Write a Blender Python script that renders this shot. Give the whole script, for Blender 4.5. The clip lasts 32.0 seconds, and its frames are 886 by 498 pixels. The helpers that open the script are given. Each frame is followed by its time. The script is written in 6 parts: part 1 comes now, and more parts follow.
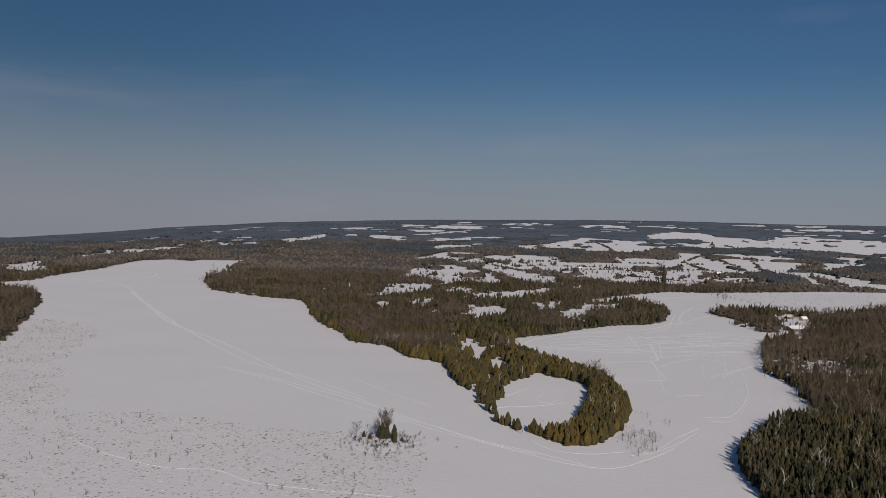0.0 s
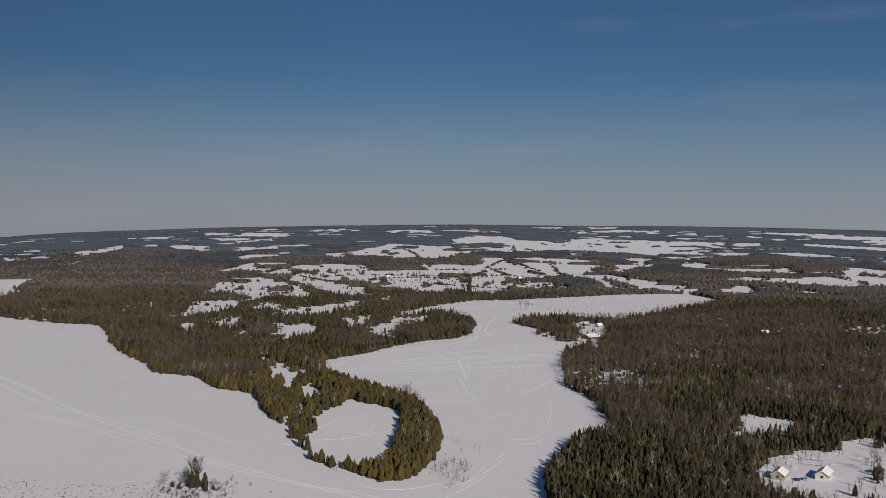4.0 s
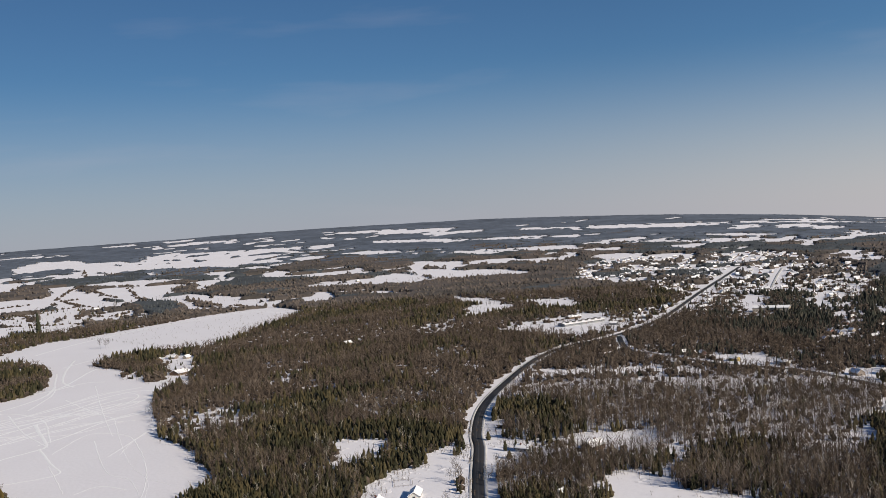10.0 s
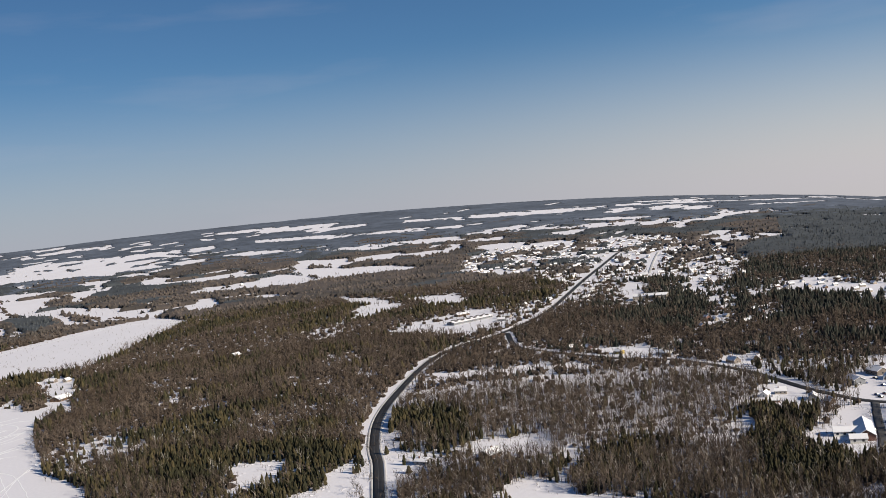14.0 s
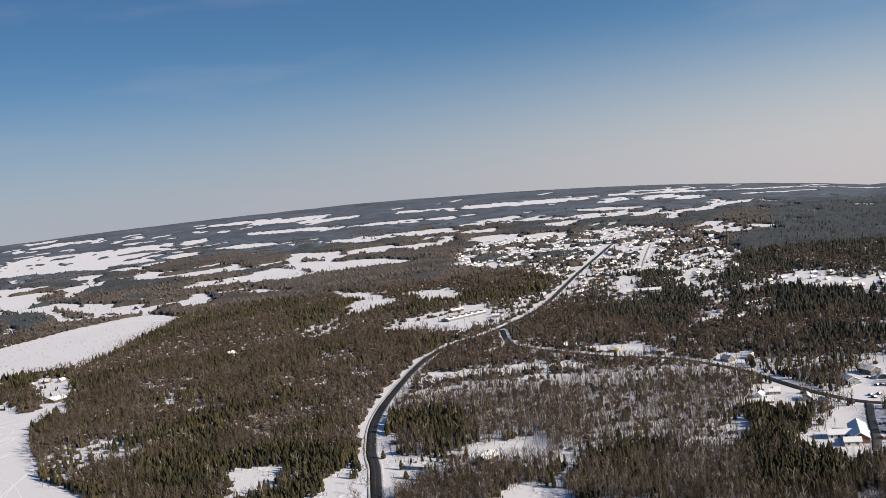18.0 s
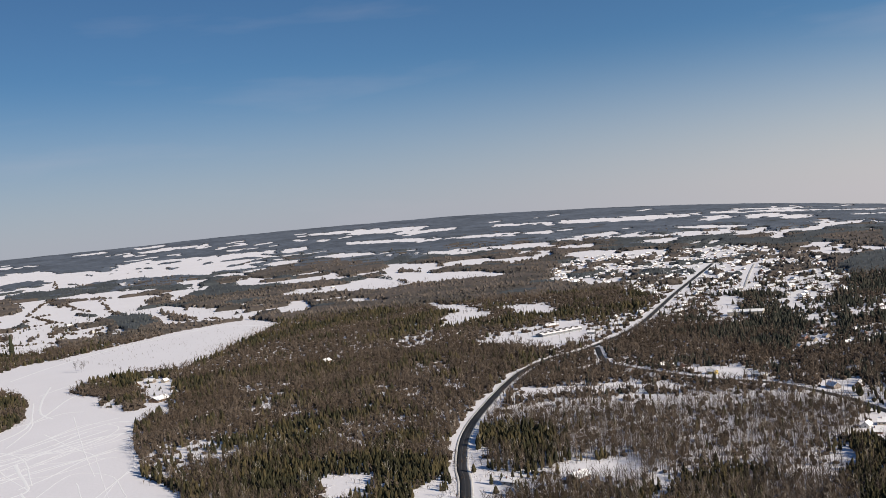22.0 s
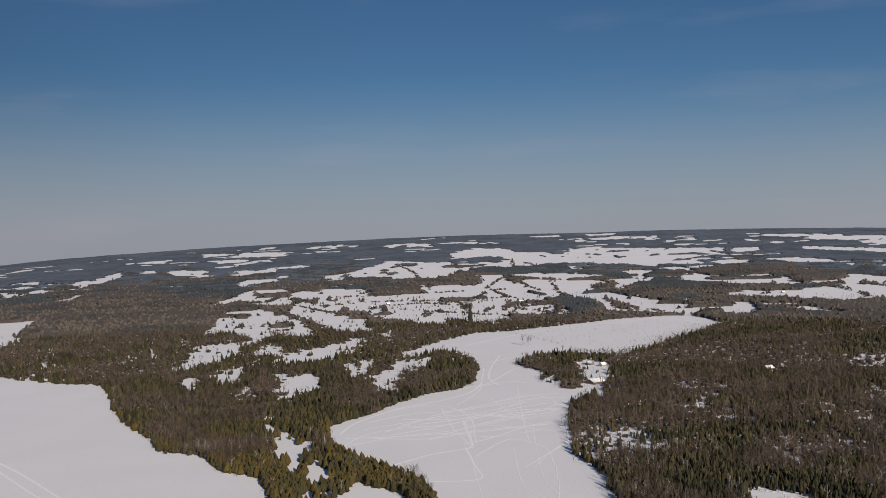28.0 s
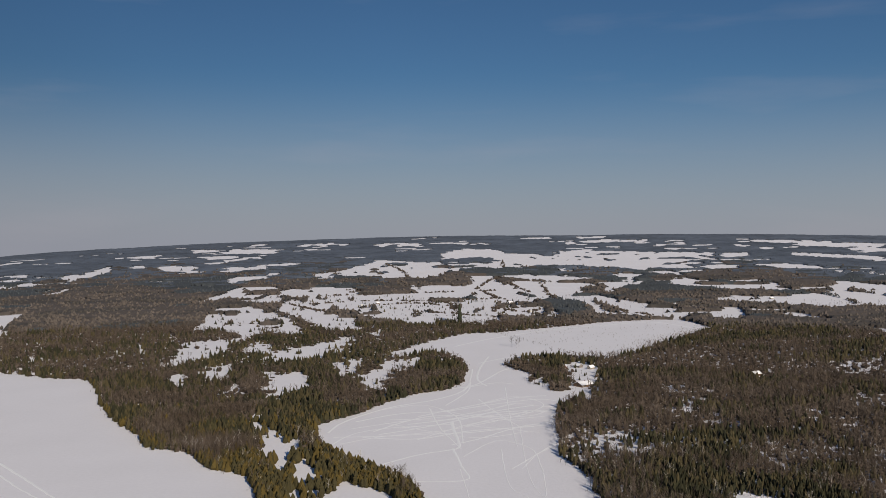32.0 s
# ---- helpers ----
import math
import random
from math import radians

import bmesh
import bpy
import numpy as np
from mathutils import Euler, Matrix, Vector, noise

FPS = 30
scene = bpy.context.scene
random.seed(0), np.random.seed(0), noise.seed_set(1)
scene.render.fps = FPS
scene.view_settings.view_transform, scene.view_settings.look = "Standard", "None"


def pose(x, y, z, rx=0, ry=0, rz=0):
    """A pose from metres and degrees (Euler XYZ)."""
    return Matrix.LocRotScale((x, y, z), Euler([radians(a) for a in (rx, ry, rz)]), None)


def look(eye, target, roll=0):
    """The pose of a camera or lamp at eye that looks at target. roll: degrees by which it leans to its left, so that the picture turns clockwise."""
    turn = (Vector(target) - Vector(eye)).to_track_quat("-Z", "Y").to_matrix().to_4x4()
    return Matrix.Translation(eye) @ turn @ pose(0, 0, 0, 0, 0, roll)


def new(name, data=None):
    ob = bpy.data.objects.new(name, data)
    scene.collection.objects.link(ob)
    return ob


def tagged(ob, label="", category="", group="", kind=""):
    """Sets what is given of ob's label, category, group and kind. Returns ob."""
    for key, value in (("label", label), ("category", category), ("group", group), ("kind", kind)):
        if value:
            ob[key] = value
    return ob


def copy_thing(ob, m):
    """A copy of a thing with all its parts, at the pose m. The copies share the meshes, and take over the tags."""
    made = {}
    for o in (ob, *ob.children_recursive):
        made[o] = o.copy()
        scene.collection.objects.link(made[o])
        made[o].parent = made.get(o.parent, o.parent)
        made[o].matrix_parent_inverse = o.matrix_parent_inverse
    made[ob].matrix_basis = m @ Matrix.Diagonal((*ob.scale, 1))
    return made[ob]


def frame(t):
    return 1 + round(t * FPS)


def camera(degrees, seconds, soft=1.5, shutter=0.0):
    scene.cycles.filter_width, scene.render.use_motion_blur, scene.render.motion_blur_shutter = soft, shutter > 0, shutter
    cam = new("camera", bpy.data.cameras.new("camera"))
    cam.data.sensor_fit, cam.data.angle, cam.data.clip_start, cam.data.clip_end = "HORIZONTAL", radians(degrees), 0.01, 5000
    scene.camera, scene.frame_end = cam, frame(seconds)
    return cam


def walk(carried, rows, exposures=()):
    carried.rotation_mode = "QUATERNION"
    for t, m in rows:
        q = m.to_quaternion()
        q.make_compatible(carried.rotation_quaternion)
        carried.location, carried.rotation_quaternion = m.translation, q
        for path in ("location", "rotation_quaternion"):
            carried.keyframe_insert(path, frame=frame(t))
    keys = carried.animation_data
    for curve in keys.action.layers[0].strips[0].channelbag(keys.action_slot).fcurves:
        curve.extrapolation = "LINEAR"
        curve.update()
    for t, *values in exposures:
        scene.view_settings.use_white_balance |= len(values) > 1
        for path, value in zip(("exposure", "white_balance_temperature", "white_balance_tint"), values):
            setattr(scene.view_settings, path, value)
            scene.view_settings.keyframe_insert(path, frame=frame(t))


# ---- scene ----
cam = camera(50.0, 32.0, soft=0.6)
PATH = [
    (0.0, 0.94, 0.55, 100.28, 9.358, -1.659, 1.939),
    (0.5, 0.82, 0.22, 102.73, 7.617, -1.704, 2.678),
    (1.0, 0.57, 0.03, 104.67, 5.898, -1.730, 2.030),
    (1.5, 0.26, -0.15, 106.45, 5.090, -1.440, 2.202),
    (2.0, 0.06, -0.78, 108.30, 3.623, -1.392, 2.267),
    (2.5, -0.09, -0.81, 110.65, 2.451, -1.486, 1.634),
    (3.0, -0.18, -0.86, 112.63, 1.018, -1.476, 0.836),
    (3.5, -0.49, -0.69, 114.72, -0.660, -1.354, 1.114),
    (5.5, -0.76, 0.18, 123.11, -7.126, -1.095, -1.063),
    (6.0, -0.93, 0.09, 125.24, -9.180, -1.209, -1.152),
    (6.5, -0.94, 0.28, 126.68, -11.012, -1.292, -1.841),
    (7.0, -0.74, 0.30, 129.08, -13.034, -1.256, -1.506),
    (7.5, -0.84, -0.03, 131.16, -15.026, -1.296, -1.481),
    (8.0, -1.11, -0.04, 133.48, -17.120, -1.591, -2.206),
    (8.5, -0.82, -0.27, 135.95, -19.598, -1.533, -1.960),
    (9.0, -1.48, 0.13, 138.13, -22.001, -1.682, -2.676),
    (9.5, -1.42, 0.09, 140.48, -24.185, -1.611, -3.703),
    (10.0, -1.76, 0.31, 142.26, -27.222, -1.665, -3.951),
    (10.5, -2.43, 0.20, 144.13, -30.567, -1.915, -4.623),
    (11.0, -2.79, 0.26, 146.19, -32.939, -2.434, -5.134),
    (11.5, -3.44, 1.16, 148.85, -33.049, -3.167, -5.666),
    (12.0, -3.95, 0.91, 150.95, -32.984, -3.351, -5.682),
    (12.5, -3.56, 0.60, 152.71, -32.959, -2.752, -5.180),
    (13.0, -3.56, 0.48, 154.44, -33.163, -2.302, -5.277),
    (13.5, -3.58, 0.36, 156.59, -33.339, -2.812, -6.307),
    (14.0, -3.88, 0.75, 158.69, -34.160, -2.913, -6.395),
    (14.5, -3.75, 0.97, 160.99, -34.407, -2.190, -7.488),
    (16.5, -4.03, 0.80, 167.86, -34.584, -3.216, -5.766),
    (17.0, -4.10, 0.92, 168.79, -34.535, -3.295, -5.517),
    (17.5, -4.07, 0.98, 169.08, -34.491, -3.536, -6.146),
    (18.0, -4.20, 1.13, 169.12, -34.519, -3.652, -6.759),
    (18.5, -4.04, 1.44, 168.79, -34.900, -3.503, -7.497),
    (19.0, -3.75, 1.30, 168.71, -34.857, -3.494, -7.767),
    (19.5, -3.64, 1.14, 168.60, -34.937, -3.131, -7.512),
    (20.0, -3.59, 1.21, 169.21, -35.177, -2.767, -7.081),
    (20.5, -3.75, 1.15, 169.26, -35.157, -2.789, -6.794),
    (21.0, -3.96, 1.36, 168.69, -35.306, -2.581, -6.858),
    (21.5, -3.97, 1.91, 168.80, -33.807, -2.368, -6.213),
    (22.0, -3.87, 1.45, 169.48, -28.840, -2.256, -5.563),
    (22.5, -3.04, 1.08, 169.79, -24.760, -1.630, -5.059),
    (23.0, -2.86, 1.39, 169.45, -21.450, -1.129, -4.150),
    (23.5, -3.16, 3.09, 169.96, -17.342, -0.511, -3.094),
    (24.0, -3.66, 4.25, 169.13, -13.208, -0.302, -2.131),
    (24.5, -3.60, 4.76, 168.37, -7.953, -0.531, -1.273),
    (25.0, -3.22, 5.22, 168.17, -3.071, -0.648, -0.638),
    (25.5, -1.92, 5.19, 168.24, -1.570, -0.739, 0.384),
    (26.0, -1.99, 4.89, 168.30, -2.020, -0.864, 0.265),
    (26.5, -1.90, 4.95, 168.23, -2.127, -0.945, -0.217),
    (28.5, -2.39, 5.27, 168.54, -2.389, -1.162, -1.164),
    (29.0, -2.35, 4.81, 168.71, -2.513, -1.226, -0.776),
    (29.5, -2.39, 4.82, 168.93, -2.517, -1.330, -0.791),
    (30.0, -2.52, 4.69, 168.76, -2.508, -1.315, -0.854),
    (30.5, -2.60, 4.76, 168.58, -2.752, -1.218, -0.524),
    (31.0, -2.73, 4.71, 168.94, -2.817, -1.116, -0.171),
    (31.5, -2.77, 4.38, 169.10, -2.810, -1.202, -0.370),
    (32.0, -2.83, 3.90, 169.16, -2.927, -1.124, -0.091),
]
walk(cam, [(t, pose(x, y, z, 90 + pitch, 0, yaw) @ pose(0, 0, 0, 0, 0, roll)) for t, x, y, z, yaw, pitch, roll in PATH],
     exposures=[(t, stops, 6580, 13) for t, stops in ((0.0, -0.48), (6.0, -0.32), (9.0, -0.04), (11.0, 0.26), (21.0, 0.30), (23.5, 0.15), (25.5, -0.11), (32.0, -0.18))])

# ---- light ----
SUN_UP, SHADOW_TO = 25.0, -22.0
world = bpy.data.worlds.new("winter_sky")
scene.world = world
world.use_nodes = True
wt = world.node_tree
sky = wt.nodes.new("ShaderNodeTexSky")
sky.sky_type, sky.sun_disc = "NISHITA", False
sky.sun_elevation, sky.sun_rotation = radians(SUN_UP), radians(180 + SHADOW_TO)
sky.altitude, sky.air_density, sky.dust_density, sky.ozone_density = 0, 0.9, 0.1, 2.5
wt.nodes["Background"].inputs[1].default_value = 0.052
cool = wt.nodes.new("ShaderNodeMix")
cool.data_type, cool.blend_type = "RGBA", "MULTIPLY"
cool.inputs["Factor"].default_value, cool.inputs["B"].default_value = 1.0, (0.50, 0.78, 1.0, 1)
# the clear sky is deepest opposite the sun and paler towards it
round_sky, away, half_turn, deepen, lift = (wt.nodes.new(k) for k in ("ShaderNodeTexCoord", "ShaderNodeVectorMath", "ShaderNodeMapRange", "ShaderNodeValToRGB", "ShaderNodeVectorMath"))
away.operation, lift.operation = "DOT_PRODUCT", "SCALE"
away.inputs[1].default_value = (-math.sin(radians(SHADOW_TO - 10)), -math.cos(radians(SHADOW_TO - 10)), 0)
half_turn.inputs["From Min"].default_value = -1.0
stops = deepen.color_ramp.elements
stops[0].position, stops[1].position = 0.0, 0.5
for at in (0.03, 0.08, 0.18, 0.33):
    stops.new(at)
for stop, value in zip(stops, (0.44, 0.56, 0.64, 0.70, 0.78, 0.95)):
    stop.color = (value, value, value, 1)
wt.links.new(round_sky.outputs["Generated"], away.inputs[0])
wt.links.new(away.outputs["Value"], half_turn.inputs["Value"])
wt.links.new(half_turn.outputs[0], deepen.inputs[0])
wt.links.new(sky.outputs[0], lift.inputs[0])
lift.inputs["Scale"].default_value = 1.4
deeper = wt.nodes.new("ShaderNodeMix")
deeper.data_type, deeper.blend_type = "RGBA", "MULTIPLY"
deeper.inputs["Factor"].default_value = 1.0
wt.links.new(lift.outputs[0], deeper.inputs["A"])
wt.links.new(deepen.outputs[0], deeper.inputs["B"])
wt.links.new(deeper.outputs["Result"], cool.inputs["A"])
# pale winter haze all round the horizon
where, height, fade, haze = (wt.nodes.new(k) for k in ("ShaderNodeTexCoord", "ShaderNodeSeparateXYZ", "ShaderNodeMapRange", "ShaderNodeMix"))
fade.interpolation_type = "SMOOTHSTEP"
for key, value in (("From Min", 0.17), ("From Max", -0.02), ("To Min", 0.0), ("To Max", 0.78)):
    fade.inputs[key].default_value = value
haze.data_type = "RGBA"
glow, sunward = wt.nodes.new("ShaderNodeMix"), wt.nodes.new("ShaderNodeMapRange")
glow.data_type, sunward.interpolation_type = "RGBA", "SMOOTHSTEP"
glow.inputs["A"].default_value, glow.inputs["B"].default_value = (6.6, 6.7, 8.0, 1), (10.2, 9.5, 9.7, 1)
sunward.inputs["From Min"].default_value, sunward.inputs["From Max"].default_value = -0.65, 0.15
wt.links.new(away.outputs["Value"], sunward.inputs["Value"])
wt.links.new(sunward.outputs[0], glow.inputs["Factor"])
wt.links.new(glow.outputs["Result"], haze.inputs["B"])
wt.links.new(where.outputs["Generated"], height.inputs[0])
wt.links.new(height.outputs["Z"], fade.inputs["Value"])
wt.links.new(fade.outputs[0], haze.inputs["Factor"])
wt.links.new(cool.outputs["Result"], haze.inputs["A"])
# faint wisps of cirrus
drawn, wisp, thin_out, cirrus = (wt.nodes.new(k) for k in ("ShaderNodeMapping", "ShaderNodeTexNoise", "ShaderNodeMapRange", "ShaderNodeMix"))
drawn.inputs["Scale"].default_value, drawn.inputs["Rotation"].default_value = (2.0, 2.0, 13.0), (0.12, 0.0, 0.0)
wisp.inputs["Scale"].default_value, wisp.inputs["Detail"].default_value = 1.3, 6.0
for key, value in (("From Min", 0.56), ("From Max", 0.82), ("To Min", 0.0), ("To Max", 0.22)):
    thin_out.inputs[key].default_value = value
cirrus.data_type = "RGBA"
cirrus.inputs["B"].default_value = (8.6, 8.2, 9.0, 1)
wt.links.new(where.outputs["Generated"], drawn.inputs[0])
wt.links.new(drawn.outputs[0], wisp.inputs["Vector"])
wt.links.new(wisp.outputs["Fac"], thin_out.inputs["Value"])
wt.links.new(thin_out.outputs[0], cirrus.inputs["Factor"])
wt.links.new(haze.outputs["Result"], cirrus.inputs["A"])
wt.links.new(cirrus.outputs["Result"], wt.nodes["Background"].inputs[0])
sun_data = bpy.data.lights.new("sun", "SUN")
sun_data.energy, sun_data.angle, sun_data.color = 5.0, radians(0.53), (1.0, 0.91, 0.74)
sun = new("sun", sun_data)
sun.matrix_world = look((-60 * math.sin(radians(SHADOW_TO)), -60 * math.cos(radians(SHADOW_TO)), 60 * math.tan(radians(SUN_UP))), (0, 0, 0))


# ---- materials ----
def material(name, base, rough=0.9, metal=0.0, spread=0.25, grain=2.0, stain=0.05, bump=0.0, island=0.0, each=0.0, other=None, share=0.5, spec=0.3):
    """A surface with colour varied at two scales (grain and stain are per metre), by mesh island and by object; other: a second colour in patches."""
    m = bpy.data.materials.new(name)
    m.use_nodes = True
    nt = m.node_tree
    n, l = nt.nodes, nt.links
    b = n["Principled BSDF"]
    b.inputs["Roughness"].default_value, b.inputs["Metallic"].default_value = rough, metal
    b.inputs["Specular IOR Level"].default_value = spec
    geo = n.new("ShaderNodeNewGeometry")

    def fine(scale, detail):
        t = n.new("ShaderNodeTexNoise")
        t.inputs["Scale"].default_value, t.inputs["Detail"].default_value = scale, detail
        l.new(geo.outputs["Position"], t.inputs["Vector"])
        return t.outputs["Fac"]

    def maths(op, a, c):
        q = n.new("ShaderNodeMath")
        q.operation = op
        for k, v in enumerate((a, c)):
            if isinstance(v, (int, float)):
                q.inputs[k].default_value = v
            else:
                l.new(v, q.inputs[k])
        return q.outputs[0]

    g, s = fine(grain, 5.0), fine(stain, 3.0)
    value = maths("ADD", maths("MULTIPLY", maths("SUBTRACT", g, 0.5), spread * 1.6), maths("MULTIPLY", maths("SUBTRACT", s, 0.5), spread * 1.6))
    if island:
        value = maths("ADD", value, maths("MULTIPLY", maths("SUBTRACT", geo.outputs["Random Per Island"], 0.5), island))
    if each:
        info = n.new("ShaderNodeObjectInfo")
        value = maths("ADD", value, maths("MULTIPLY", maths("SUBTRACT", info.outputs["Random"], 0.5), each))
    value = maths("ADD", value, 1.0)
    colour = n.new("ShaderNodeRGB")
    colour.outputs[0].default_value = (*base, 1)
    out = colour.outputs[0]
    if other:
        mix = n.new("ShaderNodeMix")
        mix.data_type = "RGBA"
        ramp = n.new("ShaderNodeMapRange")
        ramp.inputs["From Min"].default_value, ramp.inputs["From Max"].default_value = 0.62 - 0.25 * share, 0.70 - 0.25 * share
        pick = geo.outputs["Random Per Island"] if island else s
        l.new(maths("ADD", maths("MULTIPLY", pick, 0.35), maths("MULTIPLY", s, 0.65)) if island else s, ramp.inputs["Value"])
        l.new(ramp.outputs[0], mix.inputs["Factor"])
        l.new(out, mix.inputs["A"])
        mix.inputs["B"].default_value = (*other, 1)
        out = mix.outputs["Result"]
    tone = n.new("ShaderNodeVectorMath")
    tone.operation = "SCALE"
    l.new(out, tone.inputs[0])
    l.new(value, tone.inputs["Scale"])
    l.new(tone.outputs[0], b.inputs["Base Color"])
    if bump:
        bp = n.new("ShaderNodeBump")
        bp.inputs["Strength"].default_value, bp.inputs["Distance"].default_value = 0.6, bump
        l.new(g, bp.inputs["Height"])
        l.new(bp.outputs[0], b.inputs["Normal"])
    return m


SNOW = material("snow", (0.782, 0.770, 0.808), 0.75, spread=0.06, grain=0.35, stain=0.012, bump=0.25)
ROOF_SNOW = material("roof_snow", (0.82, 0.82, 0.84), 0.7, spread=0.04, grain=1.5, stain=0.1, bump=0.05)
TRACK = material("packed_track", (0.93, 0.93, 0.94), 0.5, spread=0.04, grain=1.0)
BANK = material("ploughed_snow", (0.52, 0.51, 0.50), 0.8, spread=0.4, grain=0.8, stain=0.05, bump=0.2)
ASPHALT = material("asphalt", (0.030, 0.029, 0.030), 0.7, spread=0.3, grain=1.2, stain=0.06, bump=0.01)
SALT = material("salted_asphalt", (0.08, 0.08, 0.083), 0.8, spread=0.3, grain=1.0, stain=0.05)
CEDAR = material("cedar_leaves", (0.088, 0.062, 0.015), 0.9, spread=0.35, grain=0.8, stain=0.02, island=0.3, other=(0.044, 0.037, 0.015), share=0.7)
SPRUCE = material("spruce_needles", (0.030, 0.029, 0.013), 0.9, spread=0.5, grain=0.9, stain=0.02, island=0.8, other=(0.046, 0.037, 0.017), share=0.5)
PINE = material("pine_needles", (0.030, 0.034, 0.020), 0.9, spread=0.3, grain=0.6, stain=0.02, island=0.5, each=0.3)
BARE = material("bare_branches", (0.076, 0.056, 0.042), 0.9, spread=0.3, grain=0.5, stain=0.015, island=0.6, other=(0.108, 0.086, 0.070), share=0.3)
BIRCH = material("pale_bark", (0.34, 0.31, 0.28), 0.9, spread=0.25, grain=2.0, stain=0.1, island=0.3, each=0.2)
REED = material("dry_reeds", (0.13, 0.095, 0.065), 0.9, spread=0.3, grain=3.0, stain=0.1, island=0.4)
# this grey stands in for the shade in dents of the marsh snow
DENT_SHADE = material("shaded_snow_dent", (0.42, 0.39, 0.38), 0.9, spread=0.3, grain=2.0, stain=0.1, island=0.7)
FIR = material("fir_needles", (0.023, 0.027, 0.021), 0.9, spread=0.5, grain=0.9, stain=0.02, island=0.8, other=(0.036, 0.034, 0.026), share=0.4)
BRUSH = material("brushwood", (0.066, 0.050, 0.039), 0.95, spread=0.4, grain=0.7, stain=0.03, island=0.6)
# distance haze is mixed into these two woodland base colours
HAZED_FIR = material("hazed_evergreens", (0.060, 0.068, 0.074), 0.95, spread=0.6, grain=0.08, stain=0.01)
HAZED_RIDGE = material("hazed_ridge_woods", (0.092, 0.110, 0.142), 0.95, spread=0.7, grain=0.03, stain=0.006)
FAR_WOOD = material("far_woodland", (0.104, 0.086, 0.075), 0.95, spread=0.5, grain=0.08, stain=0.008, other=(0.062, 0.054, 0.048), share=0.5)


# ---- helpers of this scene ----
def hashed(i, j, seed):
    h = (i.astype(np.int64) * 374761393 + j.astype(np.int64) * 668265263 + seed * 144665) & 0x7FFFFFFF
    h = ((h ^ (h >> 13)) * 1274126177) & 0x7FFFFFFF
    return ((h ^ (h >> 16)) & 0xFFFF) / 65535.0


def patchy(x, y, size, seed=0):
    """Smooth value noise from 0 to 1 with lumps of that many metres."""
    x, y = np.asarray(x, float) / size, np.asarray(y, float) / size
    i, j = np.floor(x), np.floor(y)
    u, v = x - i, y - j
    u, v = u * u * (3 - 2 * u), v * v * (3 - 2 * v)
    return (hashed(i, j, seed) * (1 - u) + hashed(i + 1, j, seed) * u) * (1 - v) + (hashed(i, j + 1, seed) * (1 - u) + hashed(i + 1, j + 1, seed) * u) * v


def inside(area, x, y):
    hit = np.zeros(np.shape(x), bool)
    for (ax, ay), (bx, by) in zip(area, area[1:] + area[:1]):
        if ay != by:
            hit ^= ((ay > y) != (by > y)) & (x < (bx - ax) * (y - ay) / (by - ay) + ax)
    return hit


def off_line(line, x, y):
    """Distance of points from a polyline."""
    best = np.full(np.shape(x), 1e9)
    for (ax, ay), (bx, by) in zip(line, line[1:]):
        dx, dy = bx - ax, by - ay
        k = np.clip(((x - ax) * dx + (y - ay) * dy) / (dx * dx + dy * dy), 0, 1)
        best = np.minimum(best, np.hypot(x - ax - k * dx, y - ay - k * dy))
    return best


def rounded(line, step=6.0):
    """A polyline drawn as a smooth curve (Catmull-Rom) with points about every step metres."""
    p = [np.array(q, float) for q in (line[0], *line, line[-1])]
    pts = []
    for a, b, c, d in zip(p, p[1:], p[2:], p[3:]):
        count = max(2, int(np.hypot(*(c - b)) / step))
        for k in range(count):
            u = k / count
            pts.append(0.5 * (2 * b + (c - a) * u + (2 * a - 5 * b + 4 * c - d) * u * u + (3 * b - a - 3 * c + d) * u ** 3))
    pts.append(p[-1])
    return np.array(pts)


def terrain(x, y):
    """The land is level round the lake; its far rise, highest ahead, is shaped to the horizon as the camera sees it."""
    far, bearing = np.hypot(x, y), np.degrees(np.arctan2(x, y))
    crest = 145 + 4900 * np.tan(np.radians(np.interp(bearing, SKYLINE_AT, SKYLINE_UP)))
    return crest * np.clip((far - 1600) / 3300, 0, 1.1) ** 1.6


def mesh_from(name, verts, faces, mat, smooth=False):
    """A mesh from arrays: verts (n, 3) and faces (m, 3) or (m, 4)."""
    me = bpy.data.meshes.new(name)
    verts, faces = np.asarray(verts, np.float32), np.asarray(faces, np.int32)
    k = faces.shape[1]
    me.vertices.add(len(verts))
    me.vertices.foreach_set("co", verts.ravel())
    me.loops.add(faces.size)
    me.loops.foreach_set("vertex_index", faces.ravel())
    me.polygons.add(len(faces))
    me.polygons.foreach_set("loop_start", np.arange(0, faces.size, k, dtype=np.int32))
    me.polygons.foreach_set("use_smooth", np.full(len(faces), smooth))
    me.update(calc_edges=True)
    me.materials.append(mat)
    return me


def part(name, bm, mat, parent=None, label=""):
    me = bpy.data.meshes.new(name)
    bm.to_mesh(me)
    bm.free()
    me.materials.append(mat)
    ob = new(name, me)
    ob.parent = parent
    return tagged(ob, label)


def box(bm, lo, hi, taper=1.0):
    (ax, ay, az), (bx, by, bz) = lo, hi
    mx, my = (ax + bx) / 2, (ay + by) / 2
    v = [bm.verts.new((mx + (x - mx) * k, my + (y - my) * k, z)) for z, k in ((az, 1.0), (bz, taper)) for x, y in ((ax, ay), (bx, ay), (bx, by), (ax, by))]
    for f in ((3, 2, 1, 0), (4, 5, 6, 7), (0, 1, 5, 4), (1, 2, 6, 5), (2, 3, 7, 6), (3, 0, 4, 7)):
        bm.faces.new([v[i] for i in f])
    return v


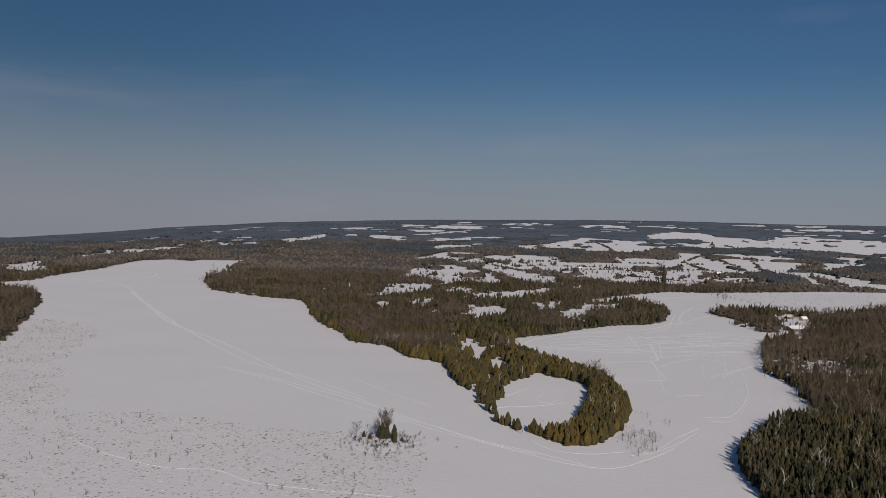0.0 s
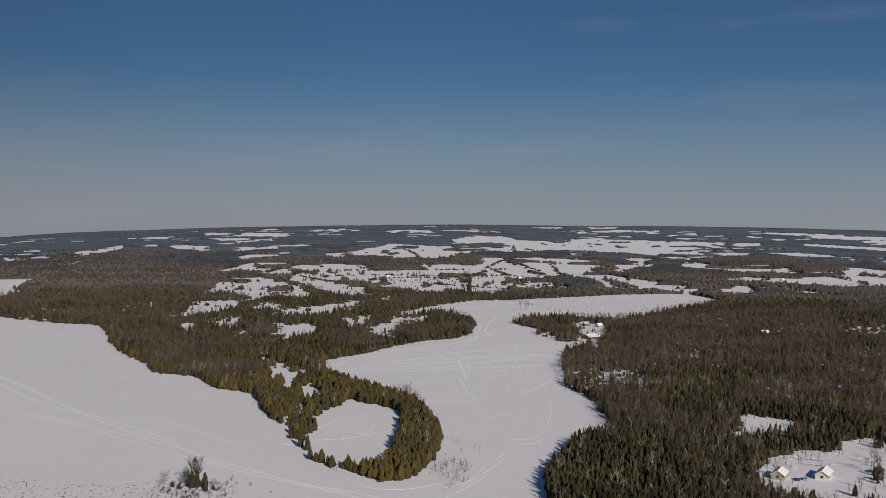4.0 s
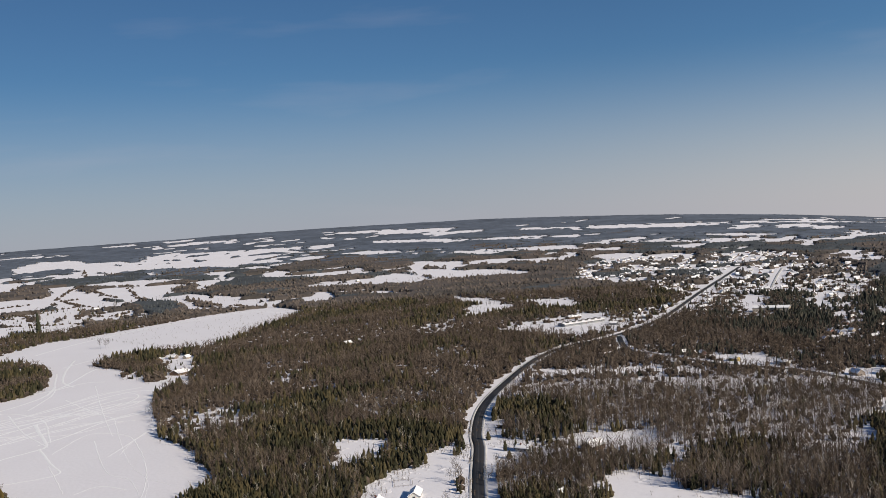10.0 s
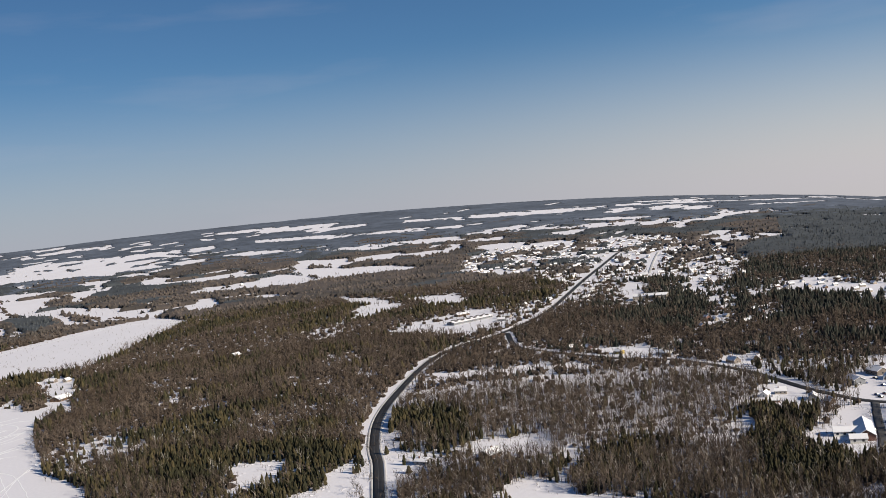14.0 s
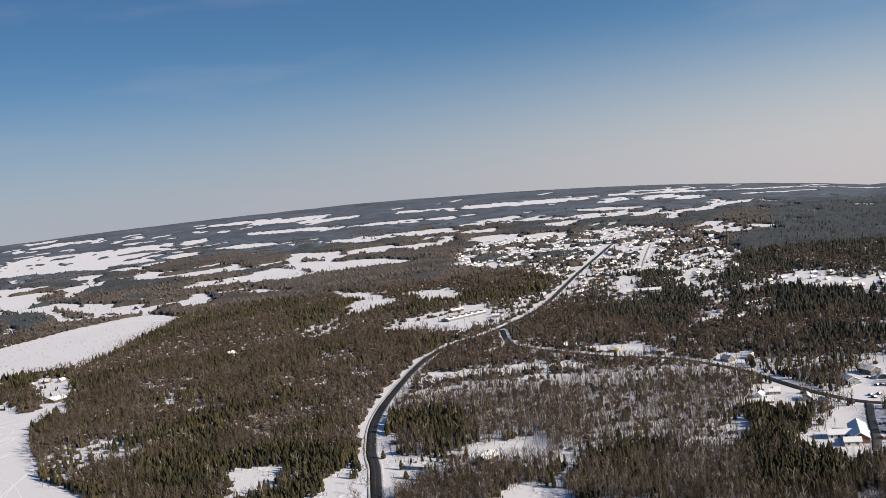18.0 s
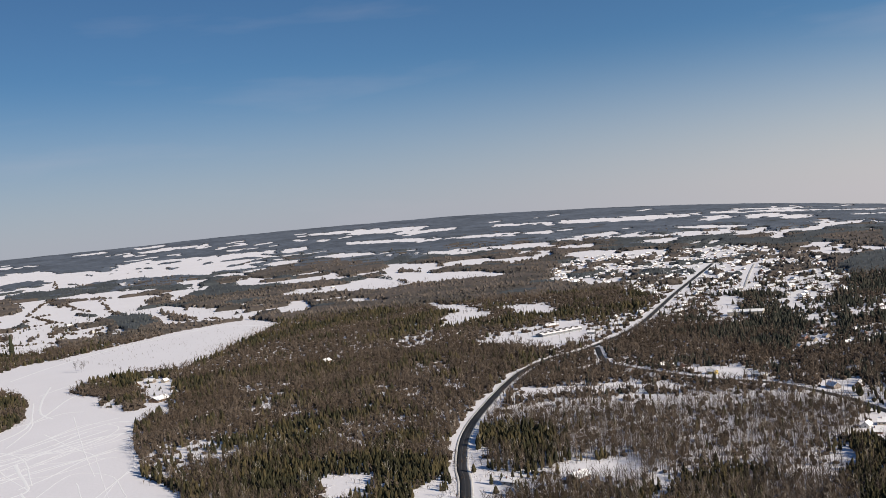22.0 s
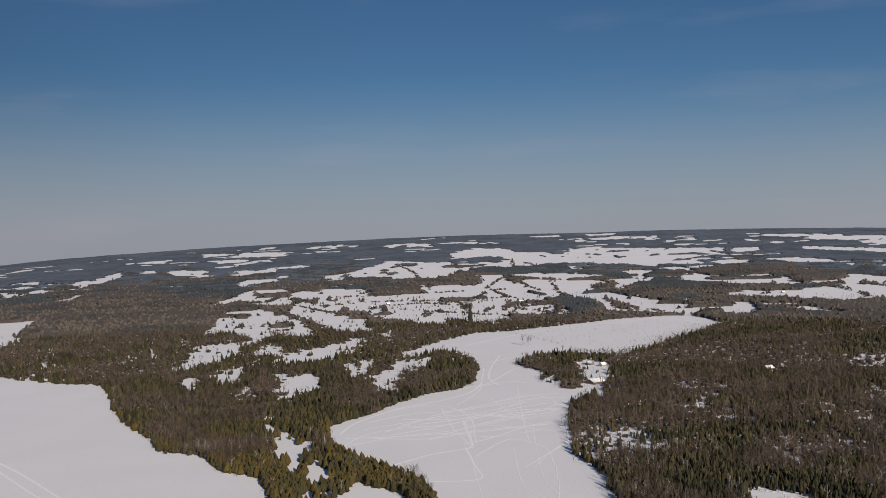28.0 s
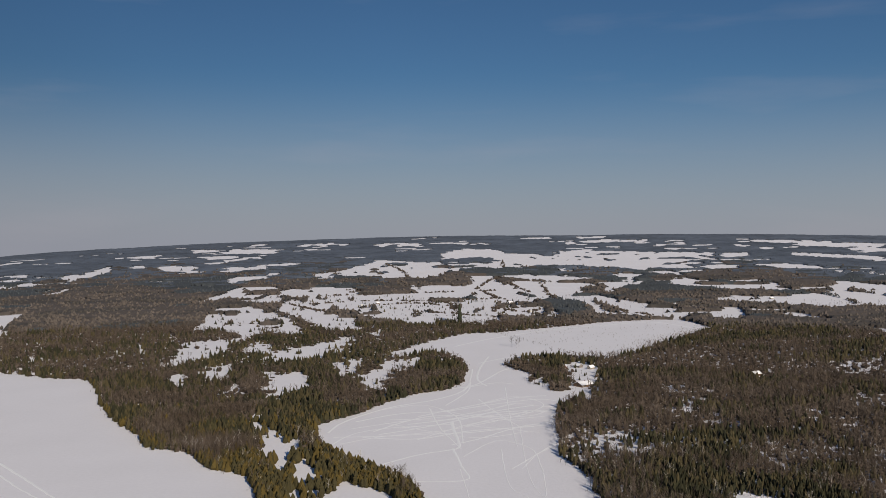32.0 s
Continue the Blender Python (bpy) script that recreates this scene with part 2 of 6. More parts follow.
def scatter(name, shapes, places, heights, widths, mat, label, category, seed=1):
    """One object of kind stuff: many small forms, each a turned and scaled copy of one of the shapes."""
    rng = np.random.default_rng(seed)
    places = np.asarray(places, float)
    pick, turn = rng.integers(0, len(shapes), len(places)), rng.uniform(0, 2 * np.pi, len(places))
    vs, fs, base = [], [], 0
    for k, (sv, sf) in enumerate(shapes):
        q = np.where(pick == k)[0]
        if not len(q):
            continue
        c, s = np.cos(turn[q])[:, None], np.sin(turn[q])[:, None]
        x, y, z = sv[None, :, 0], sv[None, :, 1], sv[None, :, 2]
        w, h = np.asarray(widths)[q][:, None], np.asarray(heights)[q][:, None]
        v = np.stack([(x * c - y * s) * w + places[q, 0:1], (x * s + y * c) * w + places[q, 1:2], z * h + places[q, 2:3]], -1)
        vs.append(v.reshape(-1, 3))
        fs.append((np.asarray(sf)[None] + base + (np.arange(len(q)) * len(sv))[:, None, None]).reshape(-1, 3))
        base += v.shape[0] * v.shape[1]
    return tagged(new(name, mesh_from(name, np.concatenate(vs), np.concatenate(fs), mat)), label, category, kind="stuff")


def ringed(profile, sides, rng, ragged=0.2):
    """A closed crown: rings of (height, radius), uneven, ending in a tip."""
    v, f = [], []
    for n, (z, r) in enumerate(profile):
        for k in range(sides):
            a = 2 * math.pi * (k + 0.5 * (n % 2)) / sides + rng.uniform(-0.15, 0.15)
            q = r * (1 + rng.uniform(-ragged, ragged))
            v.append((q * math.cos(a), q * math.sin(a), z + rng.uniform(-0.03, 0.03)))
    v.append((rng.uniform(-0.03, 0.03), rng.uniform(-0.03, 0.03), 1.0))
    for n in range(len(profile) - 1):
        for k in range(sides):
            a, b = n * sides + k, n * sides + (k + 1) % sides
            f += [(a, b, b + sides), (a, b + sides, a + sides)]
    top = (len(profile) - 1) * sides
    f += [(top + k, top + (k + 1) % sides, len(v) - 1) for k in range(sides)]
    return np.array(v), np.array(f)


def branching(rng, limbs=9, spread=0.34, fat=0.022, twigs=2):
    """A bare tree: a tapered trunk and rising limbs with twigs, each a thin three-sided spike."""
    v, f = [], []

    def spike(a, b, r):
        a, b = np.array(a, float), np.array(b, float)
        d = (b - a) / np.linalg.norm(b - a)
        u = np.cross(d, (0.3, 0.9, 0.1))
        u /= np.linalg.norm(u)
        w = np.cross(d, u)
        i = len(v)
        for k in range(3):
            v.append(tuple(a + r * (math.cos(2.094 * k) * u + math.sin(2.094 * k) * w)))
        v.append(tuple(b))
        f.extend([(i, i + 1, i + 3), (i + 1, i + 2, i + 3), (i + 2, i, i + 3)])

    spike((0, 0, 0), (rng.uniform(-0.05, 0.05), rng.uniform(-0.05, 0.05), 0.95), fat)
    for k in range(limbs):
        a, z = rng.uniform(0, 6.283), rng.uniform(0.28, 0.75)
        reach = spread * rng.uniform(0.6, 1.1) * (1.15 - z * 0.6)
        tip = (reach * math.cos(a), reach * math.sin(a), min(1.0, z + rng.uniform(0.18, 0.34)))
        spike((0, 0, z), tip, fat * 0.55)
        for _ in range(twigs):
            u = rng.uniform(0.35, 0.8)
            s = (tip[0] * u, tip[1] * u, z + (tip[2] - z) * u)
            b = a + rng.uniform(-1.3, 1.3)
            spike(s, (s[0] + 0.13 * math.cos(b), s[1] + 0.13 * math.sin(b), s[2] + rng.uniform(0.06, 0.2)), fat * 0.38)
    return np.array(v), np.array(f)


# ---- the plan ----
LAKE = [(-57, 518), (-62, 524), (-62, 551), (-80, 575), (-95, 626), (-102, 656), (-111, 667), (-132, 678), (-160, 730), (-179, 741), (-197, 753), (-212, 792), (-238, 836), (-285, 931), (-316, 1022), (-351, 1095), (-402, 1113), (-462, 1149), (-497, 1175), (-557, 1292), (-619, 1438), (-646, 1625), (-682, 1633), (-764, 1801), (-888, 1872), (-912, 1794), (-842, 1515), (-805, 1317), (-770, 1192), (-780, 1132), (-705, 1057), (-673, 1047), (-637, 1004), (-586, 926), (-530, 823), (-457, 687), (-411, 587), (-330, 330), (-420, 60), (-300, -400), (260, -400), (120, 60), (64, 376), (63, 417), (68, 451), (20, 521), (17, 494), (11, 464), (4, 444), (0, 437), (-11, 436), (-20, 446), (-28, 456), (-34, 460), (-38, 467), (-44, 471), (-50, 493)]
CHANNEL = [(20, 521), (18, 557), (14, 591), (9, 629), (-1, 652), (-12, 666), (-33, 691), (-50, 722), (-64, 759), (-72, 827), (-58, 852), (-31, 892), (-2, 950), (21, 985), (56, 1011), (73, 1058), (84, 1169), (85, 1217), (74, 1272), (50, 1320), (12, 1272), (-11, 1267), (-7, 1313), (56, 1455), (113, 1550), (161, 1561), (246, 1260), (210, 1276), (171, 1260), (134, 1186), (142, 1150), (159, 1101), (145, 1060), (158, 1003), (164, 986), (185, 1000), (193, 983), (202, 973), (180, 953), (156, 907), (143, 857), (132, 795), (127, 752), (120, 704), (127, 669), (130, 629), (124, 618), (126, 575), (123, 558), (114, 544), (100, 524), (84, 492), (73, 463), (68, 451)]
LAKE_END = [(-825, 1891), (-741, 1936), (-699, 1757), (-652, 1576), (-618, 1474), (-629, 1432), (-835, 1500)]
FIR_COUNTRY = [(1116, 882), (1350, 1107), (1620, 1262), (1695, 1248), (2464, 1822), (3142, 2119), (3154, 1803), (1114, 650), (1167, 784), (1169, 821), (1041, 793)]
FIR_BLOCK = [(311, 2206), (431, 2190), (391, 1909), (339, 1826), (311, 1849), (333, 2050)]
BAY = [(161, 1561), (268, 1638), (375, 1712), (481, 1745), (531, 1736), (543, 1610), (486, 1528), (396, 1403), (340, 1311), (280, 1239), (246, 1260)]
CLEARINGS = {
    'loop': [(-58, 525), (-51, 541), (-56, 570), (-52, 595), (-43, 623), (-37, 646), (-24, 629), (-5, 611), (0, 579), (-1, 543), (-5, 494), (-11, 463), (-19, 453), (-27, 457), (-33, 460), (-40, 469), (-46, 477), (-53, 497)],
    'lobe': [(-40, 1002), (-41, 1094), (-35, 1151), (-22, 1198), (-9, 1226), (9, 1240), (32, 1242), (32, 1205), (18, 1157), (1, 1123), (-8, 1090), (-14, 1024), (-25, 1000), (-34, 981)],
    'farm_field': [(603, 1039), (668, 1094), (712, 1076), (772, 1107), (797, 1075), (746, 986), (719, 918), (638, 880), (606, 880), (623, 948), (598, 984)],
    'side_lot': [(536, 641), (562, 647), (564, 606), (545, 601)],
    'wood_gap': [(338, 510), (366, 495), (385, 473), (361, 442), (338, 455), (314, 469)],
    'wood_gap_low': [(291, 410), (314, 413), (320, 373), (326, 325), (343, 293), (329, 283), (305, 303), (286, 332), (250, 350)],
    'wood_path': [(368, 445), (376, 442), (326, 383), (321, 390)],
    'road_strip': [(465, 736), (549, 671), (535, 646), (445, 698)],
    'glade': [(190, 548), (210, 583), (227, 597), (237, 577), (224, 547), (206, 529), (189, 533)],
    'house_yard': [(176, 462), (198, 484), (238, 511), (277, 542), (266, 510), (218, 426), (197, 386), (170, 412), (166, 440)],
    'east_verge': [(314, 579), (331, 578), (300, 498), (281, 463), (268, 462), (247, 450), (273, 505)],
    'boat_yard': [(204, 1109), (236, 1120), (231, 1068), (215, 1008), (197, 947), (177, 949), (186, 1025)],
    'point_edge': [(144, 1133), (164, 1075), (162, 977), (178, 976), (172, 953), (156, 955), (148, 1007), (142, 1088)],
    'hall_yard': [(468, 331), (531, 365), (547, 355), (542, 343), (494, 312), (458, 285), (454, 292), (436, 288), (448, 301), (457, 316)],
    'lot_a': [(538, 431), (567, 446), (566, 428), (557, 408), (521, 379), (522, 393), (511, 398), (519, 415)],
    'lot_b': [(548, 398), (547, 378), (535, 369), (533, 385)],
    'lot_c': [(640, 535), (655, 526), (650, 505), (624, 485), (610, 503)],
    'complex_yard': [(554, 374), (587, 388), (624, 402), (680, 422), (679, 404), (560, 337), (556, 357)],
    'works_yard': [(616, 665), (646, 658), (655, 629), (630, 599), (602, 608), (594, 629)],
    'strip_1': [(1600, 4211), (1639, 4312), (1794, 4243), (1940, 4147), (1893, 4050), (1735, 4106)],
    'strip_2': [(1705, 3945), (1765, 4079), (1936, 4052), (2086, 3967), (2014, 3835), (1847, 3868)],
    'strip_3': [(1807, 3678), (1851, 3765), (1976, 3737), (2093, 3690), (2041, 3602), (1912, 3620)],
    'strip_4': [(1494, 3500), (1537, 3598), (1717, 3414), (1862, 3184), (1807, 3095), (1642, 3266)],
    'strip_5': [(1824, 3119), (1887, 3226), (2008, 3117), (2104, 2979), (2031, 2879), (1915, 2976)],
    'strip_6': [(2186, 3485), (2243, 3573), (2335, 3499), (2407, 3398), (2345, 3313), (2256, 3382)],
    'strip_7': [(1497, 3822), (1533, 3911), (1557, 3923), (1570, 3908), (1532, 3817), (1507, 3803)],
    'strip_8': [(1449, 3988), (1483, 4081), (1505, 4070), (1516, 4031), (1481, 3939), (1457, 3944)],
    'strip_9': [(873, 4362), (897, 4483), (991, 4530), (1081, 4543), (1051, 4421), (953, 4367)],
    'strip_10': [(1064, 4377), (1089, 4480), (1149, 4494), (1203, 4484), (1175, 4381), (1113, 4359)],
    'strip_11': [(937, 4056), (955, 4131), (977, 4126), (994, 4101), (975, 4030), (953, 4029)],
    'strip_12': [(1246, 4325), (1265, 4388), (1298, 4349), (1319, 4273), (1300, 4214), (1266, 4244)],
    'strip_13': [(1061, 3854), (1091, 3961), (1151, 3967), (1201, 3943), (1168, 3838), (1107, 3824)],
    'strip_14': [(1251, 3491), (1286, 3587), (1333, 3618), (1368, 3621), (1330, 3524), (1283, 3487)],
    'strip_15': [(771, 4306), (790, 4404), (822, 4452), (848, 4469), (828, 4370), (796, 4317)],
    'strip_16': [(2358, 3243), (2473, 3400), (2675, 3280), (2848, 3126), (2701, 2970), (2498, 3067)],
    'strip_17': [(2729, 2964), (2797, 3036), (2915, 3089), (2998, 3104), (2924, 3028), (2800, 2970)],
    'strip_18': [(2637, 2703), (2778, 2847), (2871, 2865), (2918, 2837), (2761, 2687), (2664, 2661)],
    'strip_19': [(2749, 2600), (2907, 2747), (3022, 2758), (3090, 2725), (2911, 2571), (2789, 2549)],
    'strip_20': [(2783, 2445), (2949, 2589), (3013, 2586), (3018, 2533), (2843, 2387), (2775, 2384)],
    'strip_21': [(2978, 3013), (3048, 3083), (3218, 2936), (3403, 2802), (3308, 2725), (3109, 2838)],
    'strip_22': [(2285, 2488), (2358, 2568), (2427, 2478), (2470, 2367), (2389, 2291), (2320, 2371)],
    'strip_23': [(2077, 2239), (2187, 2356), (2225, 2349), (2226, 2301), (2111, 2187), (2070, 2188)],
    'strip_24': [(2098, 2147), (2223, 2273), (2301, 2297), (2335, 2278), (2199, 2147), (2120, 2120)],
    'strip_25': [(2077, 2007), (2213, 2136), (2273, 2145), (2285, 2107), (2140, 1976), (2079, 1964)],
    'strip_26': [(2046, 1879), (2178, 1998), (2221, 2003), (2230, 1976), (2094, 1858), (2048, 1850)],
    'strip_27': [(1989, 1797), (2053, 1852), (2171, 1930), (2227, 1952), (2154, 1889), (2034, 1810)],
    'strip_28': [(2184, 1914), (2319, 2033), (2432, 2058), (2499, 2043), (2339, 1915), (2227, 1888)],
    'strip_29': [(2460, 2000), (2554, 2076), (2676, 2109), (2760, 2107), (2647, 2022), (2519, 1986)],
    'strip_30': [(2557, 2138), (2635, 2203), (2697, 2216), (2734, 2208), (2651, 2141), (2586, 2125)],
    'strip_31': [(1861, 2184), (1994, 2337), (2016, 2280), (2000, 2184), (1867, 2043), (1842, 2086)],
    'strip_32': [(1833, 2550), (1888, 2625), (2030, 2650), (2150, 2639), (2083, 2559), (1935, 2529)],
    'strip_33': [(1944, 2449), (2012, 2534), (2091, 2448), (2143, 2338), (2068, 2257), (1992, 2334)],
    'strip_34': [(2079, 2269), (2112, 2304), (2175, 2317), (2220, 2309), (2184, 2273), (2118, 2258)],
    'strip_35': [(1497, 2041), (1591, 2168), (1642, 2127), (1667, 2058), (1567, 1936), (1517, 1969)],
    'strip_36': [(1570, 1917), (1653, 2017), (1698, 1974), (1723, 1910), (1637, 1815), (1592, 1852)],
    'strip_37': [(1646, 2295), (1725, 2404), (1770, 2390), (1798, 2353), (1713, 2245), (1668, 2255)],
    'strip_38': [(1731, 1524), (1823, 1604), (1840, 1521), (1747, 1358), (1659, 1291), (1641, 1359)],
    'strip_39': [(1809, 1519), (1924, 1616), (1939, 1583), (1938, 1539), (1821, 1446), (1806, 1475)],
    'strip_40': [(1813, 1394), (1871, 1438), (1856, 1398), (1747, 1292), (1694, 1252), (1704, 1285)],
    'strip_41': [(960, 877), (1059, 966), (1085, 964), (1091, 945), (988, 857), (962, 857)],
    'strip_42': [(952, 822), (1022, 882), (1040, 881), (1049, 874), (978, 815), (960, 815)],
    'strip_43': [(936, 739), (1003, 791), (1015, 787), (1020, 778), (951, 726), (940, 729)],
    'strip_44': [(998, 748), (1078, 807), (1110, 787), (1131, 760), (1048, 705), (1017, 722)],
    'strip_45': [(979, 691), (1056, 744), (1069, 712), (1074, 676), (997, 628), (982, 655)],
    'strip_46': [(978, 616), (1064, 670), (1073, 654), (1068, 631), (981, 580), (971, 593)],
    'strip_47': [(996, 636), (1013, 646), (1012, 624), (955, 569), (940, 560), (939, 580)],
    'strip_48': [(858, 734), (935, 800), (948, 797), (948, 784), (870, 720), (857, 721)],
    'strip_49': [(795, 632), (812, 644), (894, 697), (929, 711), (908, 695), (824, 642)],
    'strip_50': [(770, 605), (823, 647), (834, 650), (841, 649), (828, 640), (775, 604)],
    'strip_51': [(727, 637), (785, 688), (807, 688), (822, 684), (761, 633), (739, 632)],
    'strip_52': [(3212, 3100), (3271, 3158), (3411, 3024), (3567, 2904), (3492, 2844), (3326, 2948)],
    'strip_53': [(3321, 2705), (3374, 2748), (3538, 2649), (3702, 2548), (3625, 2497), (3433, 2571)],
    'strip_54': [(3081, 2374), (3126, 2410), (3293, 2374), (3464, 2333), (3397, 2289), (3200, 2306)],
    'strip_55': [(3802, 2616), (3905, 2687), (4083, 2658), (3913, 2547)],
    'strip_56': [(3539, 2606), (3622, 2667), (3845, 2492), (3771, 2150), (3670, 2095), (3711, 2406)],
    'field_57': [(566, 3213), (642, 3391), (703, 3754), (750, 3606), (836, 3640), (961, 3505), (1085, 3672), (1246, 3591), (1195, 3342), (1070, 3429), (980, 3186), (939, 3008), (816, 2834), (751, 3143), (658, 3181), (627, 3275)],
    'field_58': [(947, 2993), (1097, 3185), (1116, 3076), (1292, 3159), (1376, 3062), (1322, 2904), (1135, 3127), (1039, 3020)],
    'field_59': [(1364, 2862), (1504, 2730), (1713, 2642), (1803, 2560), (1699, 2417), (1588, 2519), (1440, 2546), (1421, 2732), (1338, 2808)],
    'field_60': [(1130, 2419), (1216, 2540), (1253, 2417), (1309, 2385), (1437, 2315), (1639, 2333), (1492, 2127), (1333, 2123), (1222, 2229), (1132, 2188), (1059, 2239)],
    'field_61': [(721, 2107), (820, 2035), (879, 1925), (1007, 1955), (1146, 1833), (1194, 1877), (1197, 2044), (1125, 2178), (1016, 2248), (917, 2166), (807, 2216)],
    'field_62': [(731, 2520), (822, 2717), (883, 2585), (1013, 2621), (1016, 2504), (965, 2308), (876, 2354), (797, 2427)],
    'field_63': [(531, 2366), (639, 2555), (683, 2713), (562, 2496)],
    'field_64': [(403, 2351), (477, 2468), (559, 2545), (570, 2651), (454, 2623)],
    'field_65': [(376, 2206), (439, 2178), (427, 1927), (500, 1881), (544, 1832), (506, 1721), (451, 1815), (407, 1844), (424, 2162), (361, 2123)],
    'field_66': [(613, 2093), (652, 2080), (682, 2019), (615, 1843), (552, 1871)],
    'field_67': [(588, 1737), (635, 1716), (707, 1919), (679, 1976)],
    'field_68': [(713, 1920), (787, 1899), (796, 1698), (747, 1776), (720, 1891)],
    'field_69': [(818, 1612), (831, 1456), (782, 1282), (676, 1216), (658, 1235), (770, 1408)],
    'field_70': [(844, 1365), (913, 1322), (846, 1200), (807, 1170), (790, 1214)],
    'field_71': [(884, 923), (1057, 1087), (1058, 1028), (933, 905), (869, 853), (847, 851)],
    'strip_72': [(-869, 4202), (-913, 4417), (-728, 4391), (-537, 4305), (-512, 4105), (-681, 4103)],
    'strip_73': [(-680, 4591), (-690, 4663), (-667, 4696), (-642, 4713), (-632, 4637), (-654, 4602)],
    'strip_74': [(-455, 4494), (-464, 4587), (-387, 4631), (-305, 4654), (-299, 4557), (-376, 4507)],
    'strip_75': [(-81, 4379), (-83, 4516), (11, 4532), (104, 4502), (100, 4370), (10, 4347)],
    'strip_76': [(-562, 3161), (-594, 3339), (-542, 3446), (-477, 3494), (-454, 3308), (-502, 3195)],
    'strip_77': [(-686, 3514), (-700, 3587), (-630, 3797), (-541, 3970), (-531, 3886), (-608, 3668)],
    'strip_78': [(-801, 3312), (-839, 3470), (-780, 3474), (-709, 3427), (-679, 3277), (-732, 3260)],
    'strip_79': [(-475, 2756), (-498, 2891), (-455, 2941), (-406, 2962), (-388, 2827), (-429, 2772)],
    'strip_80': [(-399, 2910), (-412, 3007), (-395, 3049), (-374, 3061), (-362, 2962), (-378, 2916)],
    'strip_81': [(-244, 2895), (-253, 3001), (-196, 3102), (-134, 3151), (-130, 3035), (-187, 2931)],
    'strip_82': [(-1550, 3791), (-1609, 3933), (-1596, 4015), (-1562, 4047), (-1506, 3901), (-1517, 3817)],
    'strip_83': [(-1342, 3233), (-1375, 3310), (-1232, 3189), (-1091, 3046), (-1068, 2982), (-1189, 3077)],
    'strip_84': [(-1046, 2685), (-1094, 2807), (-1079, 2833), (-1053, 2831), (-1008, 2709), (-1020, 2680)],
    'strip_85': [(-867, 2403), (-914, 2532), (-905, 2579), (-884, 2595), (-839, 2462), (-848, 2415)],
    'strip_86': [(-1095, 2634), (-1162, 2798), (-1166, 2839), (-1154, 2838), (-1087, 2671), (-1080, 2628)],
    'strip_87': [(-445, 3398), (-456, 3483), (-408, 3518), (-358, 3525), (-349, 3441), (-396, 3404)],
    'strip_88': [(-917, 3424), (-942, 3516), (-938, 3540), (-928, 3538), (-903, 3448), (-905, 3417)],
    'strip_89': [(-1144, 3975), (-1169, 4062), (-1101, 4112), (-1023, 4137), (-1002, 4049), (-1069, 3993)],
    'strip_90': [(-274, 2286), (-299, 2494), (-264, 2510), (-225, 2483), (-207, 2278), (-237, 2256)],
    'strip_91': [(-373, 2452), (-392, 2579), (-364, 2621), (-331, 2638), (-315, 2508), (-342, 2462)],
    'strip_92': [(-357, 2176), (-385, 2348), (-334, 2354), (-280, 2328), (-259, 2158), (-306, 2148)],
    'strip_93': [(419, 2726), (442, 2877), (513, 2833), (573, 2756), (543, 2614), (478, 2647)],
    'strip_94': [(562, 2552), (586, 2668), (639, 2681), (685, 2672), (655, 2557), (605, 2540)],
    'strip_95': [(655, 2747), (684, 2872), (715, 2887), (738, 2878), (706, 2752), (676, 2732)],
    'strip_96': [(236, 4458), (238, 4504), (343, 4469), (444, 4410), (439, 4364), (336, 4385)],
    'strip_97': [(625, 4674), (634, 4744), (708, 4763), (781, 4769), (769, 4698), (696, 4674)],
    'strip_98': [(908, 4688), (922, 4756), (989, 4766), (1051, 4756), (1036, 4686), (970, 4677)],
    'field_99': [(-981, 2790), (-983, 2991), (-1035, 3203), (-1032, 3379), (-1063, 3586), (-964, 3237), (-959, 3019)],
    'field_100': [(-168, 3102), (-120, 3268), (-45, 3472), (17, 3524), (46, 3371), (147, 3408), (123, 2939), (-22, 2961), (-95, 3080)],
    'field_101': [(-172, 2571), (-98, 2638), (-98, 2252), (-207, 2278), (-204, 2494)],
    'field_102': [(-425, 2301), (-447, 2592), (-416, 2636), (-374, 2319), (-430, 2188), (-451, 2167)],
    'field_103': [(154, 3565), (201, 3823), (383, 4045), (444, 3941), (410, 3659), (258, 3656)],
    'field_104': [(362, 3309), (412, 3672), (597, 3722), (676, 3782), (595, 3288), (482, 3253), (401, 3232)],
    'field_105': [(131, 3068), (280, 3403), (360, 3293), (220, 3143), (127, 2969)],
    'field_106': [(652, 3866), (809, 3890), (1327, 3615), (1310, 3515), (1156, 3384), (991, 3379), (676, 3327)],
    'field_107': [(796, 3064), (914, 3253), (1000, 3150), (985, 2990), (835, 2793)],
    'field_108': [(207, 2521), (238, 2813), (351, 2839), (411, 2897), (473, 2753), (423, 2472), (377, 2557), (283, 2535)],
    'field_109': [(429, 2417), (488, 2224), (435, 2098), (323, 2195), (241, 2172), (115, 2244), (118, 2577), (193, 2557), (273, 2455)],
    'field_110': [(75, 1817), (95, 2267), (169, 2249), (233, 2099), (285, 2025), (321, 1877), (311, 1823), (270, 2091), (186, 1884), (198, 1742), (137, 1705), (88, 1735)],
    'field_111': [(467, 2250), (502, 2170), (565, 2019), (616, 2005), (549, 1769), (509, 1747), (498, 1781), (463, 1902), (457, 2113)],
    'field_112': [(-234, 1901), (-252, 2205), (-142, 2115), (-121, 2177), (-17, 2051), (-26, 1786), (-119, 1753), (-215, 1875)],
    'field_113': [(6, 1730), (68, 1670), (95, 2267), (-18, 2223), (-29, 2029), (7, 1885)],
    'field_114': [(-167, 1832), (-79, 1796), (-62, 1611), (-120, 1621), (-173, 1773)],
